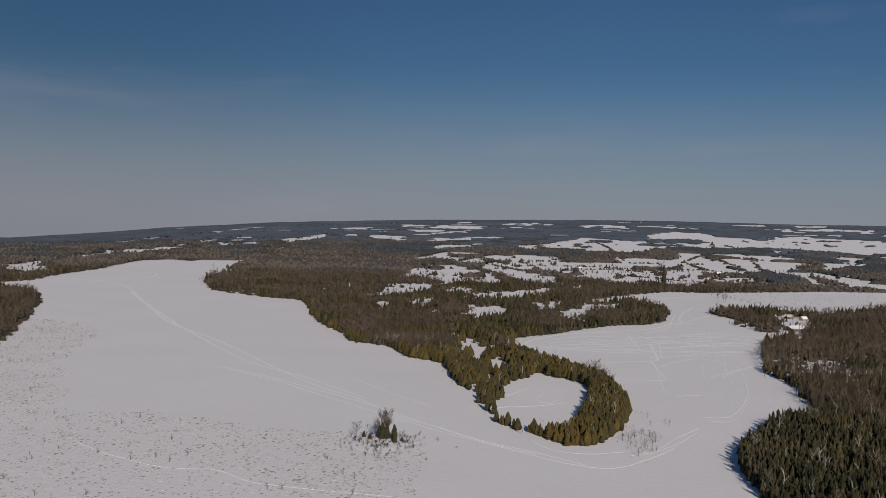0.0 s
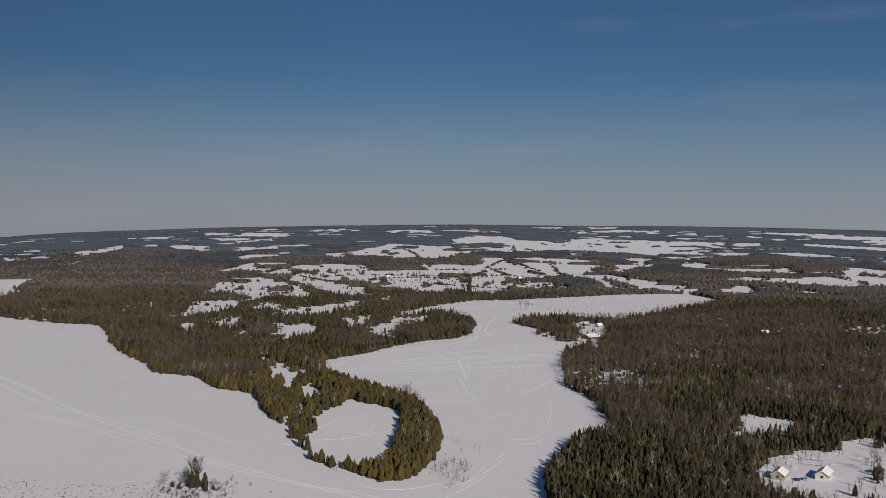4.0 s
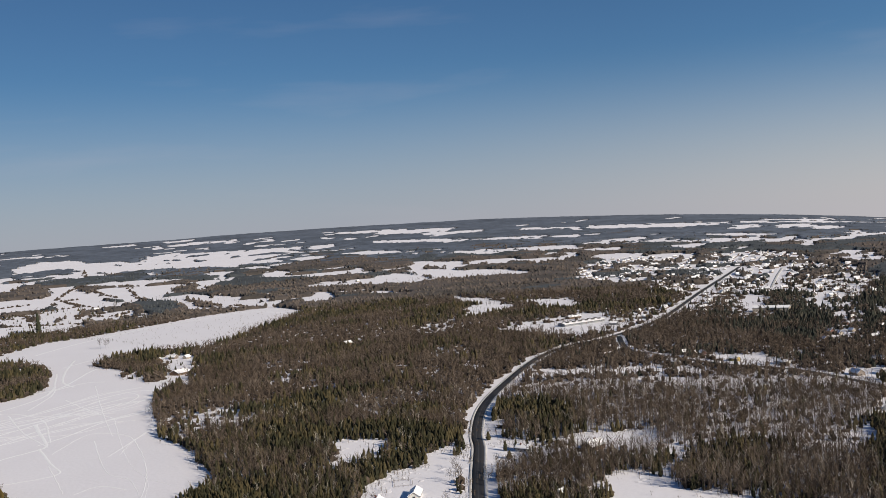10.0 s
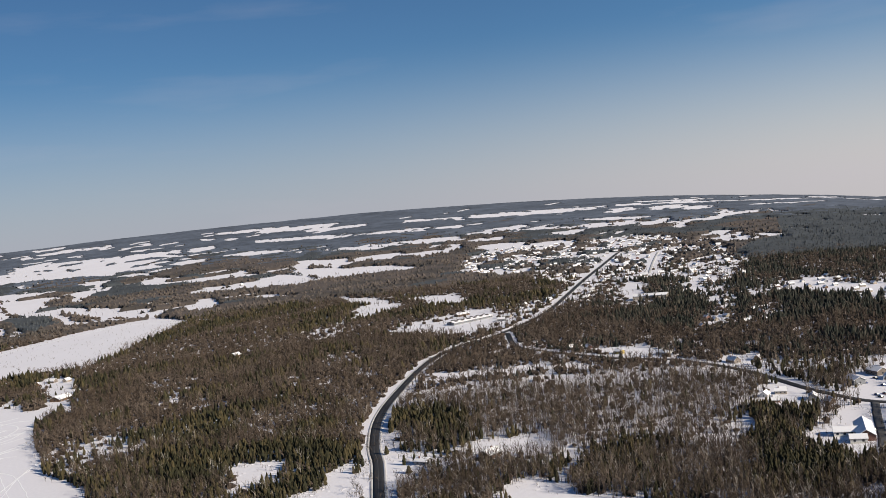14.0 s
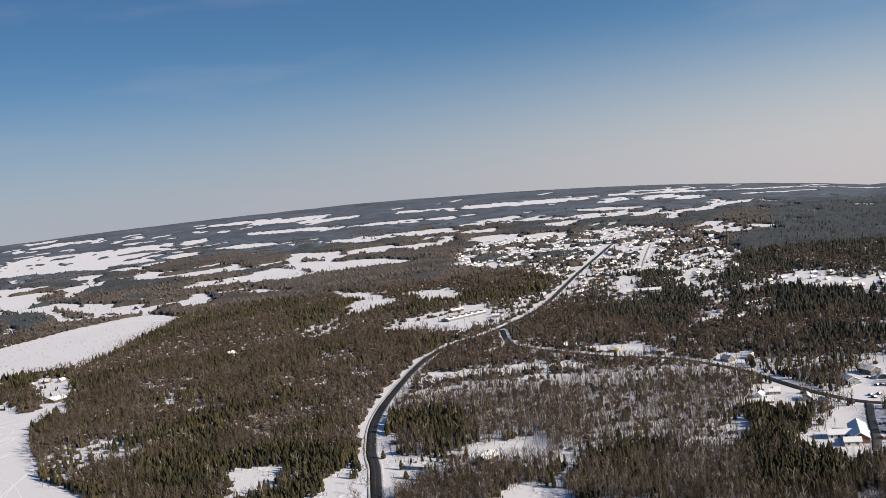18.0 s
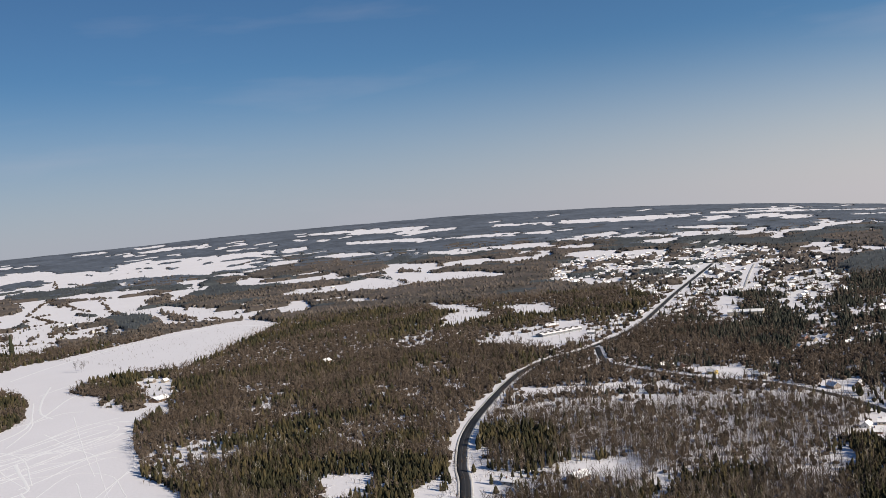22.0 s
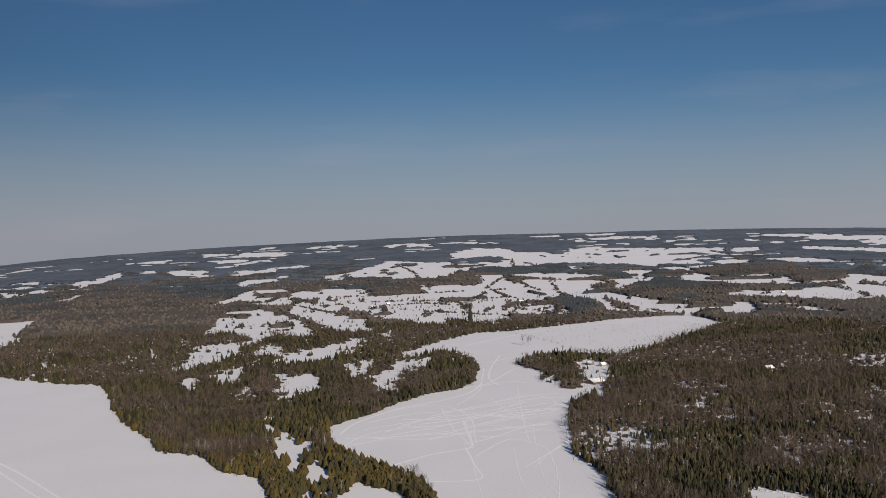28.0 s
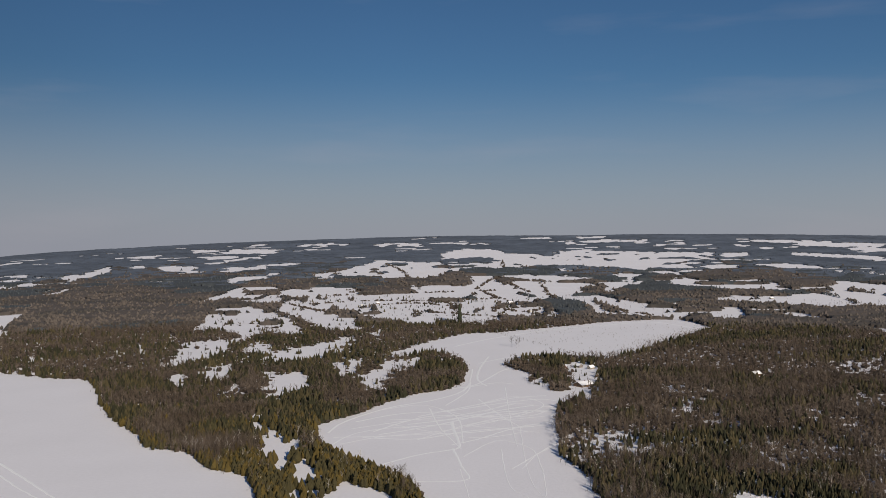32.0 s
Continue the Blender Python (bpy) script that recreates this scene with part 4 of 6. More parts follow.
def ribbon(name, line, width, lift, mat, label, category, crown=0.0, parent=None, step=6.0, rim=0.0):
    """A strip along a smooth line on the ground, with rounded or raised edges."""
    p = rounded(line, step)
    d = np.gradient(p, axis=0)
    d /= np.hypot(d[:, 0], d[:, 1])[:, None] + 1e-9
    side = np.stack([d[:, 1], -d[:, 0]], -1)
    cols = [(-0.5, -0.6), (-0.46, rim), (-0.2, crown * 0.8), (0.0, crown), (0.2, crown * 0.8), (0.46, rim), (0.5, -0.6)]
    v = []
    for u, h in cols:
        q = p + side * (u * width)
        v.append(np.c_[q, terrain(q[:, 0], q[:, 1]) + lift + h])
    v = np.stack(v, 1)
    n, m = v.shape[:2]
    i, j = np.meshgrid(np.arange(n - 1), np.arange(m - 1), indexing="ij")
    a = i * m + j
    ob = new(name, mesh_from(name, v.reshape(-1, 3), np.stack([a, a + 1, a + m + 1, a + m], -1).reshape(-1, 4), mat, True))
    ob.parent = parent
    return tagged(ob, label, category if not parent else "", kind="structure" if not parent else "")


def beside(line, off):
    p = rounded(line, 12.0)
    d = np.gradient(p, axis=0)
    d /= np.hypot(d[:, 0], d[:, 1])[:, None] + 1e-9
    return [tuple(q) for q in p + np.stack([d[:, 1], -d[:, 0]], -1) * off]


highway = ribbon("highway", HIGHWAY, 6.8, 0.30, ASPHALT, "wet dark asphalt highway curving through snowy woods", "road", crown=0.1)
ribbon("shoulder", beside(HIGHWAY, -4.1), 1.9, 0.16, BANK, "", "", crown=0.16, parent=highway)
ribbon("shoulder", beside(HIGHWAY, 4.1), 1.9, 0.16, BANK, "", "", crown=0.16, parent=highway)
ribbon("worn_centre", HIGHWAY, 0.7, 0.325, SALT, "paler worn strip between the lanes", "", crown=0.1, parent=highway)
ribbon("side_road", SIDE_ROAD, 6.4, 0.25, ASPHALT, "narrow asphalt side road between snowy lots", "road", crown=0.1)
ribbon("driveway", HALL_DRIVE, 5.5, 0.2, SALT, "ploughed driveway beside the hall", "road", crown=0.1)
ribbon("town_street", TOWN_STREET, 5.0, 0.3, BANK, "straight street through the town", "road", crown=0.1)


# ---- woods ----
# the land on the far side of the highway from the lake
EAST_WOODS = HIGHWAY[2:] + [(2200, 1500), (900, 0), (200, 0)]


# closed woods between the lots
DENSE_WOODS = [[(560, 447), (600, 480), (680, 575), (740, 500), (690, 432), (640, 411), (588, 394)], [(420, 350), (500, 392), (527, 371), (466, 337), (440, 308), (405, 320)]]


def in_town(x, y):
    hit = np.zeros(np.shape(x), bool)
    for name, area in THIN_WOODS.items():
        if name.startswith("town"):
            hit |= inside(area, x, y)
    return hit


def woods():
    rng = np.random.default_rng(4)
    spots = []
    for near, far, gap in ((150, 540, 2.35), (540, 750, 3.1), (750, 1200, 4.7), (1200, 1760, 6.8)):
        g = np.arange(-far, far, gap)
        x, y = np.meshgrid(g, g)
        x, y = x.ravel() + rng.uniform(-0.5, 0.5, x.size) * gap, y.ravel() + rng.uniform(-0.5, 0.5, x.size) * gap
        r, b = np.hypot(x, y), np.degrees(np.arctan2(x, y))
        k = (r >= near) & (r < far) & (b > -38) & (b < 66)
        spots.append(np.c_[x[k], y[k]])
    g = np.arange(-420, 130, 3.3)
    x, y = np.meshgrid(g, np.arange(400, 900, 3.3))
    extra = np.c_[x.ravel(), y.ravel()] + rng.uniform(-1.6, 1.6, (x.size, 2))
    spots.append(extra[extra[:, 0] < 110 - 0.05 * extra[:, 1]])
    p = np.concatenate(spots)
    x, y = p.T
    ice, bare, thin = open_ground(x, y)
    town = in_town(x, y)
    keep = ~bare & ~(thin & (rng.random(len(x)) < np.where(town, np.where(np.hypot(x, y) < 1420, 0.3, 0.42) + np.where(np.hypot(x, y) < 1420, 0.4, 0.5) * (patchy(x, y, 30, 78) > 0.45), np.where(patchy(x, y, 13, 77) > 0.6, 0.45, 0.95))))
    for line, clear in ((HIGHWAY, 8), (SIDE_ROAD, 5.5), (HALL_DRIVE, 6), (TOWN_STREET, 4)):
        keep &= off_line(line, x, y) > clear + 4 * patchy(x, y, 25, 5)
    x, y, thin = x[keep], y[keep], thin[keep]
    top = bot = 0.0
    for ax, ay, share in EVERGREEN:
        w = 1.0 / ((x - ax) ** 2 + (y - ay) ** 2 + 500) ** 2.2
        top, bot = top + w * share, bot + w
    share = (top / bot) ** np.where(inside(EAST_WOODS, x, y), 1.25, np.where(x > 100, 1.25, 1.0))
    share = share + ((patchy(x, y, 50, 7) - 0.5) * 2.0 + (patchy(x, y, 140, 8) - 0.5) * 0.25) * np.clip(4 * share * (1 - share), 0.08, 1)
    share = np.where((x > 130) & (np.hypot(x, y) > 620), np.clip((share - 0.42) * 1.7 + 0.3, 0.03, 0.97), share)
    share = np.where(thin & (x < 200), 1.0, share)
    share = np.where(town[keep], 0.28, share)
    dense = inside(DENSE_WOODS[0], x, y) | inside(DENSE_WOODS[1], x, y)
    share = np.where(dense, np.maximum(share, np.where(y < 394, 0.8, 0.4)), share)
    green = rng.random(len(x)) < share
    # bare woods stand more openly, with snowy gaps
    east = inside(EAST_WOODS, x, y)
    gap = ~green & (0.6 * patchy(x, y, 55, 11) + 0.6 * patchy(x, y, 16, 12) + 0.3 * patchy(x, y, 7, 13) < np.where(east, np.where(np.hypot(x, y) < 800, 0.53, 0.38), np.where(np.hypot(x, y) < 800, 0.45, 0.40))) & (x > 100)
    gap |= ~green & ~east & (np.hypot(x, y) < 750) & (rng.random(len(x)) < 0.12)
    gap &= ~dense
    green, x, y = green[~gap], x[~gap], y[~gap]
    cedar = green & (x < 30 + 0.09 * np.maximum(y - 500, 0)) & (y > 400) & (np.hypot(x, y) < 680 + 260 * rng.random(len(x)))
    return x, y, green, cedar


wx, wy, is_green, is_cedar = woods()
shape_rng = random.Random(3)
CEDAR_SHAPES = [ringed([(0.0, 0.30), (0.22, 0.44), (0.52, 0.35), (0.80, 0.18)], 6, shape_rng, 0.38) for _ in range(8)]
SPRUCE_SHAPES = [ringed([(0.02, 0.24), (0.12, 0.36), (0.36, 0.25), (0.62, 0.17), (0.84, 0.07)], 5, shape_rng, 0.42) for _ in range(5)]
SPRUCE_SHAPES += [ringed([(0.04, 0.26), (0.28, 0.37), (0.58, 0.31), (0.86, 0.15)], 5, shape_rng, 0.38) for _ in range(5)]
NEAR_SPRUCES = [ringed([(0.03, 0.30), (0.16, 0.42), (0.34, 0.30), (0.48, 0.33), (0.68, 0.18), (0.82, 0.17)], 5, shape_rng, 0.5) for _ in range(8)]
FAR_SPRUCES = [ringed([(0.05, 0.34), (0.42, 0.21)], 5, shape_rng, 0.3) for _ in range(5)]
BARE_SHAPES = [branching(shape_rng, 6, 0.31, 0.020, 1) for _ in range(8)]
LIGHT_BARE = [branching(shape_rng, 6, 0.36, 0.038, 0) for _ in range(8)]


def plant():
    rng = np.random.default_rng(6)
    r = np.hypot(wx, wy)
    z = terrain(wx, wy)

    def put(name, pick, shapes, tall, wide, mat, label, seed):
        q = np.where(pick)[0]
        if not len(q):
            return
        h = rng.uniform(*tall, len(q)) * (0.8 + 0.4 * patchy(wx[q], wy[q], 30, seed))
        scatter(name, shapes, np.c_[wx[q], wy[q], z[q] - 0.1], h, h * rng.uniform(*wide, len(q)), mat, label, "woods", seed)

    put("cedar_woods", is_cedar & (r < 600), CEDAR_SHAPES, (3.8, 8.4), (0.45, 0.68), CEDAR, "bushy brown-olive cedars round the snowy clearing", 18)
    put("cedar_woods", is_cedar & (r >= 600), CEDAR_SHAPES, (4.0, 8.8), (0.5, 0.75), CEDAR, "brownish olive cedar woods on the peninsula", 21)
    inland = inside(EAST_WOODS, wx, wy)
    put("fir_woods", is_green & inland & (r >= 800), FAR_SPRUCES, (4.5, 10.0), (0.7, 1.0), FIR, "dark blue-green fir woods below the town", 26)
    put("spruce_woods", is_green & ~is_cedar & ~inland & (r >= 800), FAR_SPRUCES, (4.5, 10.0), (0.8, 1.1), SPRUCE, "dark spruce and fir woods farther inland", 20)
    put("spruce_woods", is_green & ~is_cedar & (r < 600), NEAR_SPRUCES, (3.8, 8.4), (0.34, 0.52), SPRUCE, "dark ragged spruce and fir woods by the lake", 19)
    put("spruce_woods", is_green & ~is_cedar & (r >= 600) & (r < 800), SPRUCE_SHAPES, (4.5, 9.0), (0.42, 0.62), SPRUCE, "dark spruce and fir woods on the shore", 22)
    west = ~inside(EAST_WOODS, wx, wy)
    under = ~is_cedar & (rng.random(len(wx)) < np.where(west, np.where(is_green, np.where(r > 800, 0.5, 0.15), np.where(r > 800, 0.9, 0.75)), np.where(r > 800, 0.7, 0.16)))
    bushes = [ringed([(0.0, 0.4), (0.6, 0.55)], 4, random.Random(90 + s), 0.35) for s in range(4)]
    q = np.where(under)[0]
    h = rng.uniform(1.5, 5.0, len(q))
    scatter("brushwood", bushes, np.c_[wx[q] + 1.7, wy[q] + 1.4, z[q] - 0.2], h, rng.uniform(2.2, 4.6, len(q)) * np.interp(r[q], (700, 1000, 1700), (1.0, 1.5, 2.0)), BRUSH, "tangled dark brushwood under the bare trees", "brush", 25)
    near = r < 800
    put("bare_woods", ~is_green & near, BARE_SHAPES, (8.3, 13.0), (0.68, 0.98), BARE, "leafless grey-brown hardwoods standing in snow", 23)
    put("bare_woods", ~is_green & ~near, LIGHT_BARE, (7.5, 12.0), (0.8, 1.2), BARE, "leafless grey-brown hardwoods farther off", 24)


plant()


def far_woods():
    """Woodland too far off to tell trees apart: an uneven canopy with the fields left open."""
    rng = np.random.default_rng(9)
    b = np.radians(np.arange(-40, 68, 0.16))
    r = np.geomspace(1720, 4950, 172)
    rr, bb = np.meshgrid(r, b, indexing="ij")
    x, y = rr * np.sin(bb), rr * np.cos(bb)
    ice, bare, thin = open_ground(x, y)
    # tree lines and copses break up the far fields
    lines = (rr > 1900) & (np.abs(patchy(x, y, 120, 51) - 0.5) < 0.06) | (np.abs(patchy(x, y, 170, 52) - 0.5) < 0.02) | (patchy(x, y, 45, 53) + 0.2 * patchy(x, y, 15, 54) > 0.95)
    wood = (~bare | (lines & ~ice)) & ~(thin & ~in_town(x, y) & (patchy(x, y, 40, 30) > 0.55)) & ~(in_town(x, y) & (patchy(x, y, 22, 33) + 0.4 * patchy(x, y, 70, 34) > 0.76))
    for _ in range(230):
        d, c = rng.uniform(2300, 4850), radians(rng.uniform(-38, 66))
        turn, long, wide = rng.uniform(-0.5, 0.5) - c, rng.uniform(12, 70), rng.uniform(5, 16)
        u, v = x - d * math.sin(c), y - d * math.cos(c)
        p, q = u * math.cos(turn) - v * math.sin(turn), u * math.sin(turn) + v * math.cos(turn)
        wood &= ~((np.abs(p) < long) & (np.abs(q) < wide) & (patchy(x, y, 60, 31) > 0.3))
    for line in ROADS:
        wood &= off_line(line, x, y) > 10
    core = wood.copy()
    core[1:] &= wood[:-1]
    core[:-1] &= wood[1:]
    core[:, 1:] &= wood[:, :-1]
    core[:, :-1] &= wood[:, 1:]
    core[0] = False
    h = np.where(core, 3.5 + 4 * patchy(x, y, 90, 32) + rng.uniform(-1.3, 1.3, x.shape), -1.0) * np.interp(rr, (2600, 4000), (1.0, 0.55))
    v = np.stack([x + rng.uniform(-2, 2, x.shape), y + rng.uniform(-2, 2, x.shape), terrain(x, y) + h], -1).reshape(-1, 3)
    n, m = x.shape
    i, j = np.meshgrid(np.arange(n - 1), np.arange(m - 1), indexing="ij")
    a = (i * m + j).ravel()
    f = np.stack([a, a + m, a + m + 1, a + 1], -1)
    f = f[wood.ravel()[f].all(1)]
    # the haze-tinted colours take over with distance
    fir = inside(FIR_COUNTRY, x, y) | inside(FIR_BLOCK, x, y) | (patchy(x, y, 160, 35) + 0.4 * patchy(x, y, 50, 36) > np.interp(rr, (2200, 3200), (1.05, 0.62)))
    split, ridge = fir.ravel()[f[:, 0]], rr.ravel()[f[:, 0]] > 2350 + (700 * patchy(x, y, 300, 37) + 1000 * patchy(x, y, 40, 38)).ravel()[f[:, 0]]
    tagged(new("ridge_woods", mesh_from("ridge_woods", v, f[ridge], HAZED_RIDGE, True)), "woods on the horizon, coloured blue-grey for haze", "woods", kind="stuff")
    f, split = f[~ridge], split[~ridge]
    tagged(new("far_woods", mesh_from("far_woods", v, f[~split], FAR_WOOD, True)), "distant brown woodland between snowy fields", "woods", kind="stuff")
    tagged(new("far_firs", mesh_from("far_firs", v, f[split], HAZED_FIR, True)), "distant evergreen woodland in a haze-greyed colour", "woods", kind="stuff")
    # single crowns that stand out of the canopy
    pick = core.ravel() & (rng.random(wood.size) < np.interp(rr.ravel(), (2000, 3000, 3400), (0.45, 0.2, 0.0)))
    px, py, pf = x.ravel()[pick], y.ravel()[pick], fir.ravel()[pick]
    px, py = px + rng.uniform(-6, 6, len(px)), py + rng.uniform(-8, 8, len(px))
    round_crowns = [ringed([(0.1, 0.3), (0.55, 0.48)], 4, random.Random(s), 0.3) for s in range(4)]
    spires = [ringed([(0.05, 0.36), (0.5, 0.2)], 4, random.Random(s), 0.3) for s in range(4)]
    for name, q, shapes, mat, wide in (("far_hardwoods", ~pf, round_crowns, FAR_WOOD, 0.75), ("far_spires", pf, spires, HAZED_FIR, 0.8)):
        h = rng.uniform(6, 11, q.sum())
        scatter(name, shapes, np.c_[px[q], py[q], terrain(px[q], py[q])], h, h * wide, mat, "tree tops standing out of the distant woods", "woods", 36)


far_woods()


def field_trees():
    """Single young spruces, bushes and hedges standing in the snowy openings."""
    rng = np.random.default_rng(61)
    b, r = np.radians(rng.uniform(-34, 50, 26000)), np.sqrt(rng.uniform(780 ** 2, 2300 ** 2, 26000))
    x, y = r * np.sin(b), r * np.cos(b)
    ice, bare, thin = open_ground(x, y)
    clump = patchy(x, y, 24, 62) + 0.6 * patchy(x, y, 110, 63)
    hedge = np.abs(patchy(x, y, 150, 64) - 0.5) < 0.02
    k = bare & ~ice & ~thin & ((rng.random(len(x)) < np.clip(3.2 * (clump - 0.78), 0.03, 1.0) * np.interp(r, (780, 1300, 2000), (1.0, 0.8, 0.35))) | hedge)
    for line in ROADS:
        k &= off_line(line, x, y) > 12
    x, y, r = x[k], y[k], r[k]
    firs = (rng.random(len(x)) < 0.65) & (x < 350)
    h = rng.uniform(2.2, 7.5, len(x))
    z = terrain(x, y) - 0.1
    scatter("field_spruces", FAR_SPRUCES, np.c_[x, y, z][firs], h[firs], h[firs] * rng.uniform(0.7, 1.0, firs.sum()), SPRUCE, "single dark spruces standing in snowy openings", "trees", 65)
    scatter("field_bushes", LIGHT_BARE, np.c_[x, y, z][~firs], h[~firs], h[~firs] * rng.uniform(0.9, 1.3, (~firs).sum()), BRUSH, "leafless bushes and hedges in snowy fields", "bushes", 66)


field_trees()


# ---- trails on the ice ----
def trails():
    rng = random.Random(12)
    for width, line in TRAILS:
        p = rounded(line, 5.0)
        d = np.gradient(p, axis=0)
        d /= np.hypot(d[:, 0], d[:, 1])[:, None] + 1e-9
        side = np.stack([d[:, 1], -d[:, 0]], -1)
        wob = np.array([rng.uniform(-0.35, 0.35) for _ in p])[:, None]
        grown = width * np.clip(2.6 * (np.hypot(p[:, 0], p[:, 1]) / 860) ** 3, 0.45, 2.6)[:, None] * (0.8 if width > 1.05 else 0.6)
        v = np.stack([np.c_[p + side * (u * grown + wob), np.full(len(p), h) + terrain(p[:, 0], p[:, 1])] for u, h in ((-0.5, 0.0), (-0.35, 0.06), (0.0, 0.045), (0.35, 0.06), (0.5, 0.0))], 1)
        n, m = v.shape[:2]
        i, j = np.meshgrid(np.arange(n - 1), np.arange(m - 1), indexing="ij")
        a = i * m + j
        me = mesh_from("snow_trail", v.reshape(-1, 3), np.stack([a, a + 1, a + m + 1, a + m], -1).reshape(-1, 4), TRACK, True)
        tagged(new("snow_trail", me), "packed white snowmobile trail across the ice", "trail", group="trails on the ice", kind="structure")


trails()


# ---- marsh, reeds and shrubs ----
def marsh():
    rng = np.random.default_rng(31)
    xs, ys = [p[0] for p in MARSH], [p[1] for p in MARSH]
    x, y = rng.uniform(min(xs), max(xs), 150000), rng.uniform(min(ys), max(ys), 150000)
    u, v = x + 24 * (patchy(x, y, 30, 43) - 0.5), y + 34 * (patchy(x, y, 36, 44) - 0.5)
    thick = patchy(x, y, 6, 40) + 0.8 * patchy(x, y, 34, 41) + rng.uniform(-0.5, 0.5, len(x))
    k = inside(MARSH, u, v) & (thick > 0.62)
    x, y, thick = x[k], y[k], thick[k]
    lumps = [ringed([(-0.4, 1.0), (0.5, 0.6)], 5, random.Random(s), 0.3) for s in range(4)]
    q = rng.random(len(x)) < 0.14
    scatter("snow_hummocks", lumps, np.c_[x[q], y[q], 0 * x[q]], rng.uniform(0.03, 0.11, q.sum()), rng.uniform(0.35, 1.3, q.sum()), SNOW, "low snow hummocks over the frozen marsh", "snow", 41)
    # low lumps, coloured grey to read as shaded dents in the snow
    q = rng.random(len(x)) < 0.26
    scatter("sedge_tussocks", lumps, np.c_[x[q] + 0.5, y[q] - 0.6, 0 * x[q]], rng.uniform(0.06, 0.24, q.sum()), rng.uniform(0.25, 0.8, q.sum()) * (0.6 + 0.6 * thick[q]), DENT_SHADE, "low grey lumps in place of shaded dents in snow", "sedge", 46)
    tufts = [branching(random.Random(s), 5, 0.5, 0.05, 0) for s in range(5)]
    q = (rng.random(len(x)) < 0.5) & (thick > 0.72)
    h = rng.uniform(0.12, 0.5, q.sum()) + (rng.random(q.sum()) < 0.012) * rng.uniform(0.8, 3.0, q.sum())
    scatter("marsh_reeds", tufts, np.c_[x[q] + 0.8, y[q] + 0.8, 0 * x[q]], h, h * 1.3, REED, "dry brown reeds and twigs poking through snow", "reeds", 42)


marsh()


def bay_reeds():
    """Reeds and seedlings standing in the snow along the edge of the bay."""
    rng = np.random.default_rng(36)
    p = rounded(BAY[5:], 2.0)
    p = p[rng.integers(0, len(p), 2600)] + rng.normal(0, 1, (2600, 2)) * (14, 26)
    wide = rounded(BAY, 2.0)
    q = np.stack([rng.uniform(wide[:, 0].min(), wide[:, 0].max(), 900), rng.uniform(wide[:, 1].min(), wide[:, 1].max(), 900)], -1)
    p = np.r_[p, q[inside(BAY, q[:, 0], q[:, 1])]]
    h = rng.uniform(0.6, 2.6, len(p))
    scatter("bay_reeds", [branching(random.Random(s), 5, 0.5, 0.08, 0) for s in range(5)], np.c_[p, 0 * h], h, h, REED, "brown reeds and seedlings along the frozen bay", "reeds", 47)


bay_reeds()


def rough_ground():
    """Weeds, saplings and lumps of snow in the openings near the road and on the tip of the peninsula."""
    rng = np.random.default_rng(38)
    weeds, drifts = [], []
    for name, count in (("house_yard", 1300), ("east_verge", 800), ("glade", 200), ("wood_gap", 700), ("wood_gap_low", 500), ("wood_path", 60), ("hall_yard", 300), ("works_yard", 150), ("farm_field", 250)):
        area = CLEARINGS[name]
        xs, ys = [p[0] for p in area], [p[1] for p in area]
        x, y = rng.uniform(min(xs) - 8, max(xs) + 8, count * 3), rng.uniform(min(ys) - 8, max(ys) + 8, count * 3)
        rim = off_line(area + area[:1], x, y)
        k = (inside(area, x, y) | (rim < 8)) & (rng.random(len(x)) < np.clip(1.1 - rim / 14, 0.06, 1) * (patchy(x, y, 9, 45) > 0.35))
        weeds.append(np.c_[x[k], y[k]][:count])
        drifts.append(np.c_[x[k], y[k]][::2][:count] + 1.5)
    tip = (22, 459)
    weeds.append(np.c_[rng.normal(tip[0], 5, 150), rng.normal(tip[1], 16, 150)])
    p = np.concatenate(weeds)
    h = rng.uniform(0.4, 1.5, len(p)) + (rng.random(len(p)) < 0.3) * rng.uniform(0.8, 3.4, len(p))
    scatter("weeds_and_saplings", [branching(random.Random(s), 6, 0.5, 0.04, 0) for s in range(6)], np.c_[p, 0 * h], h, h, BARE, "brown weeds and saplings poking out of snow", "weeds", 48)
    p = np.concatenate(drifts)
    lumps = [ringed([(-0.3, 1.0), (0.35, 0.85), (0.8, 0.4)], 7, random.Random(s), 0.25) for s in range(4)]
    drift = scatter("snow_drifts", lumps, np.c_[p, 0 * p[:, 0]], rng.uniform(0.08, 0.3, len(p)), rng.uniform(0.8, 2.6, len(p)), SNOW, "uneven drifts and lumps of snow beside the woods", "snow", 49)


rough_ground()


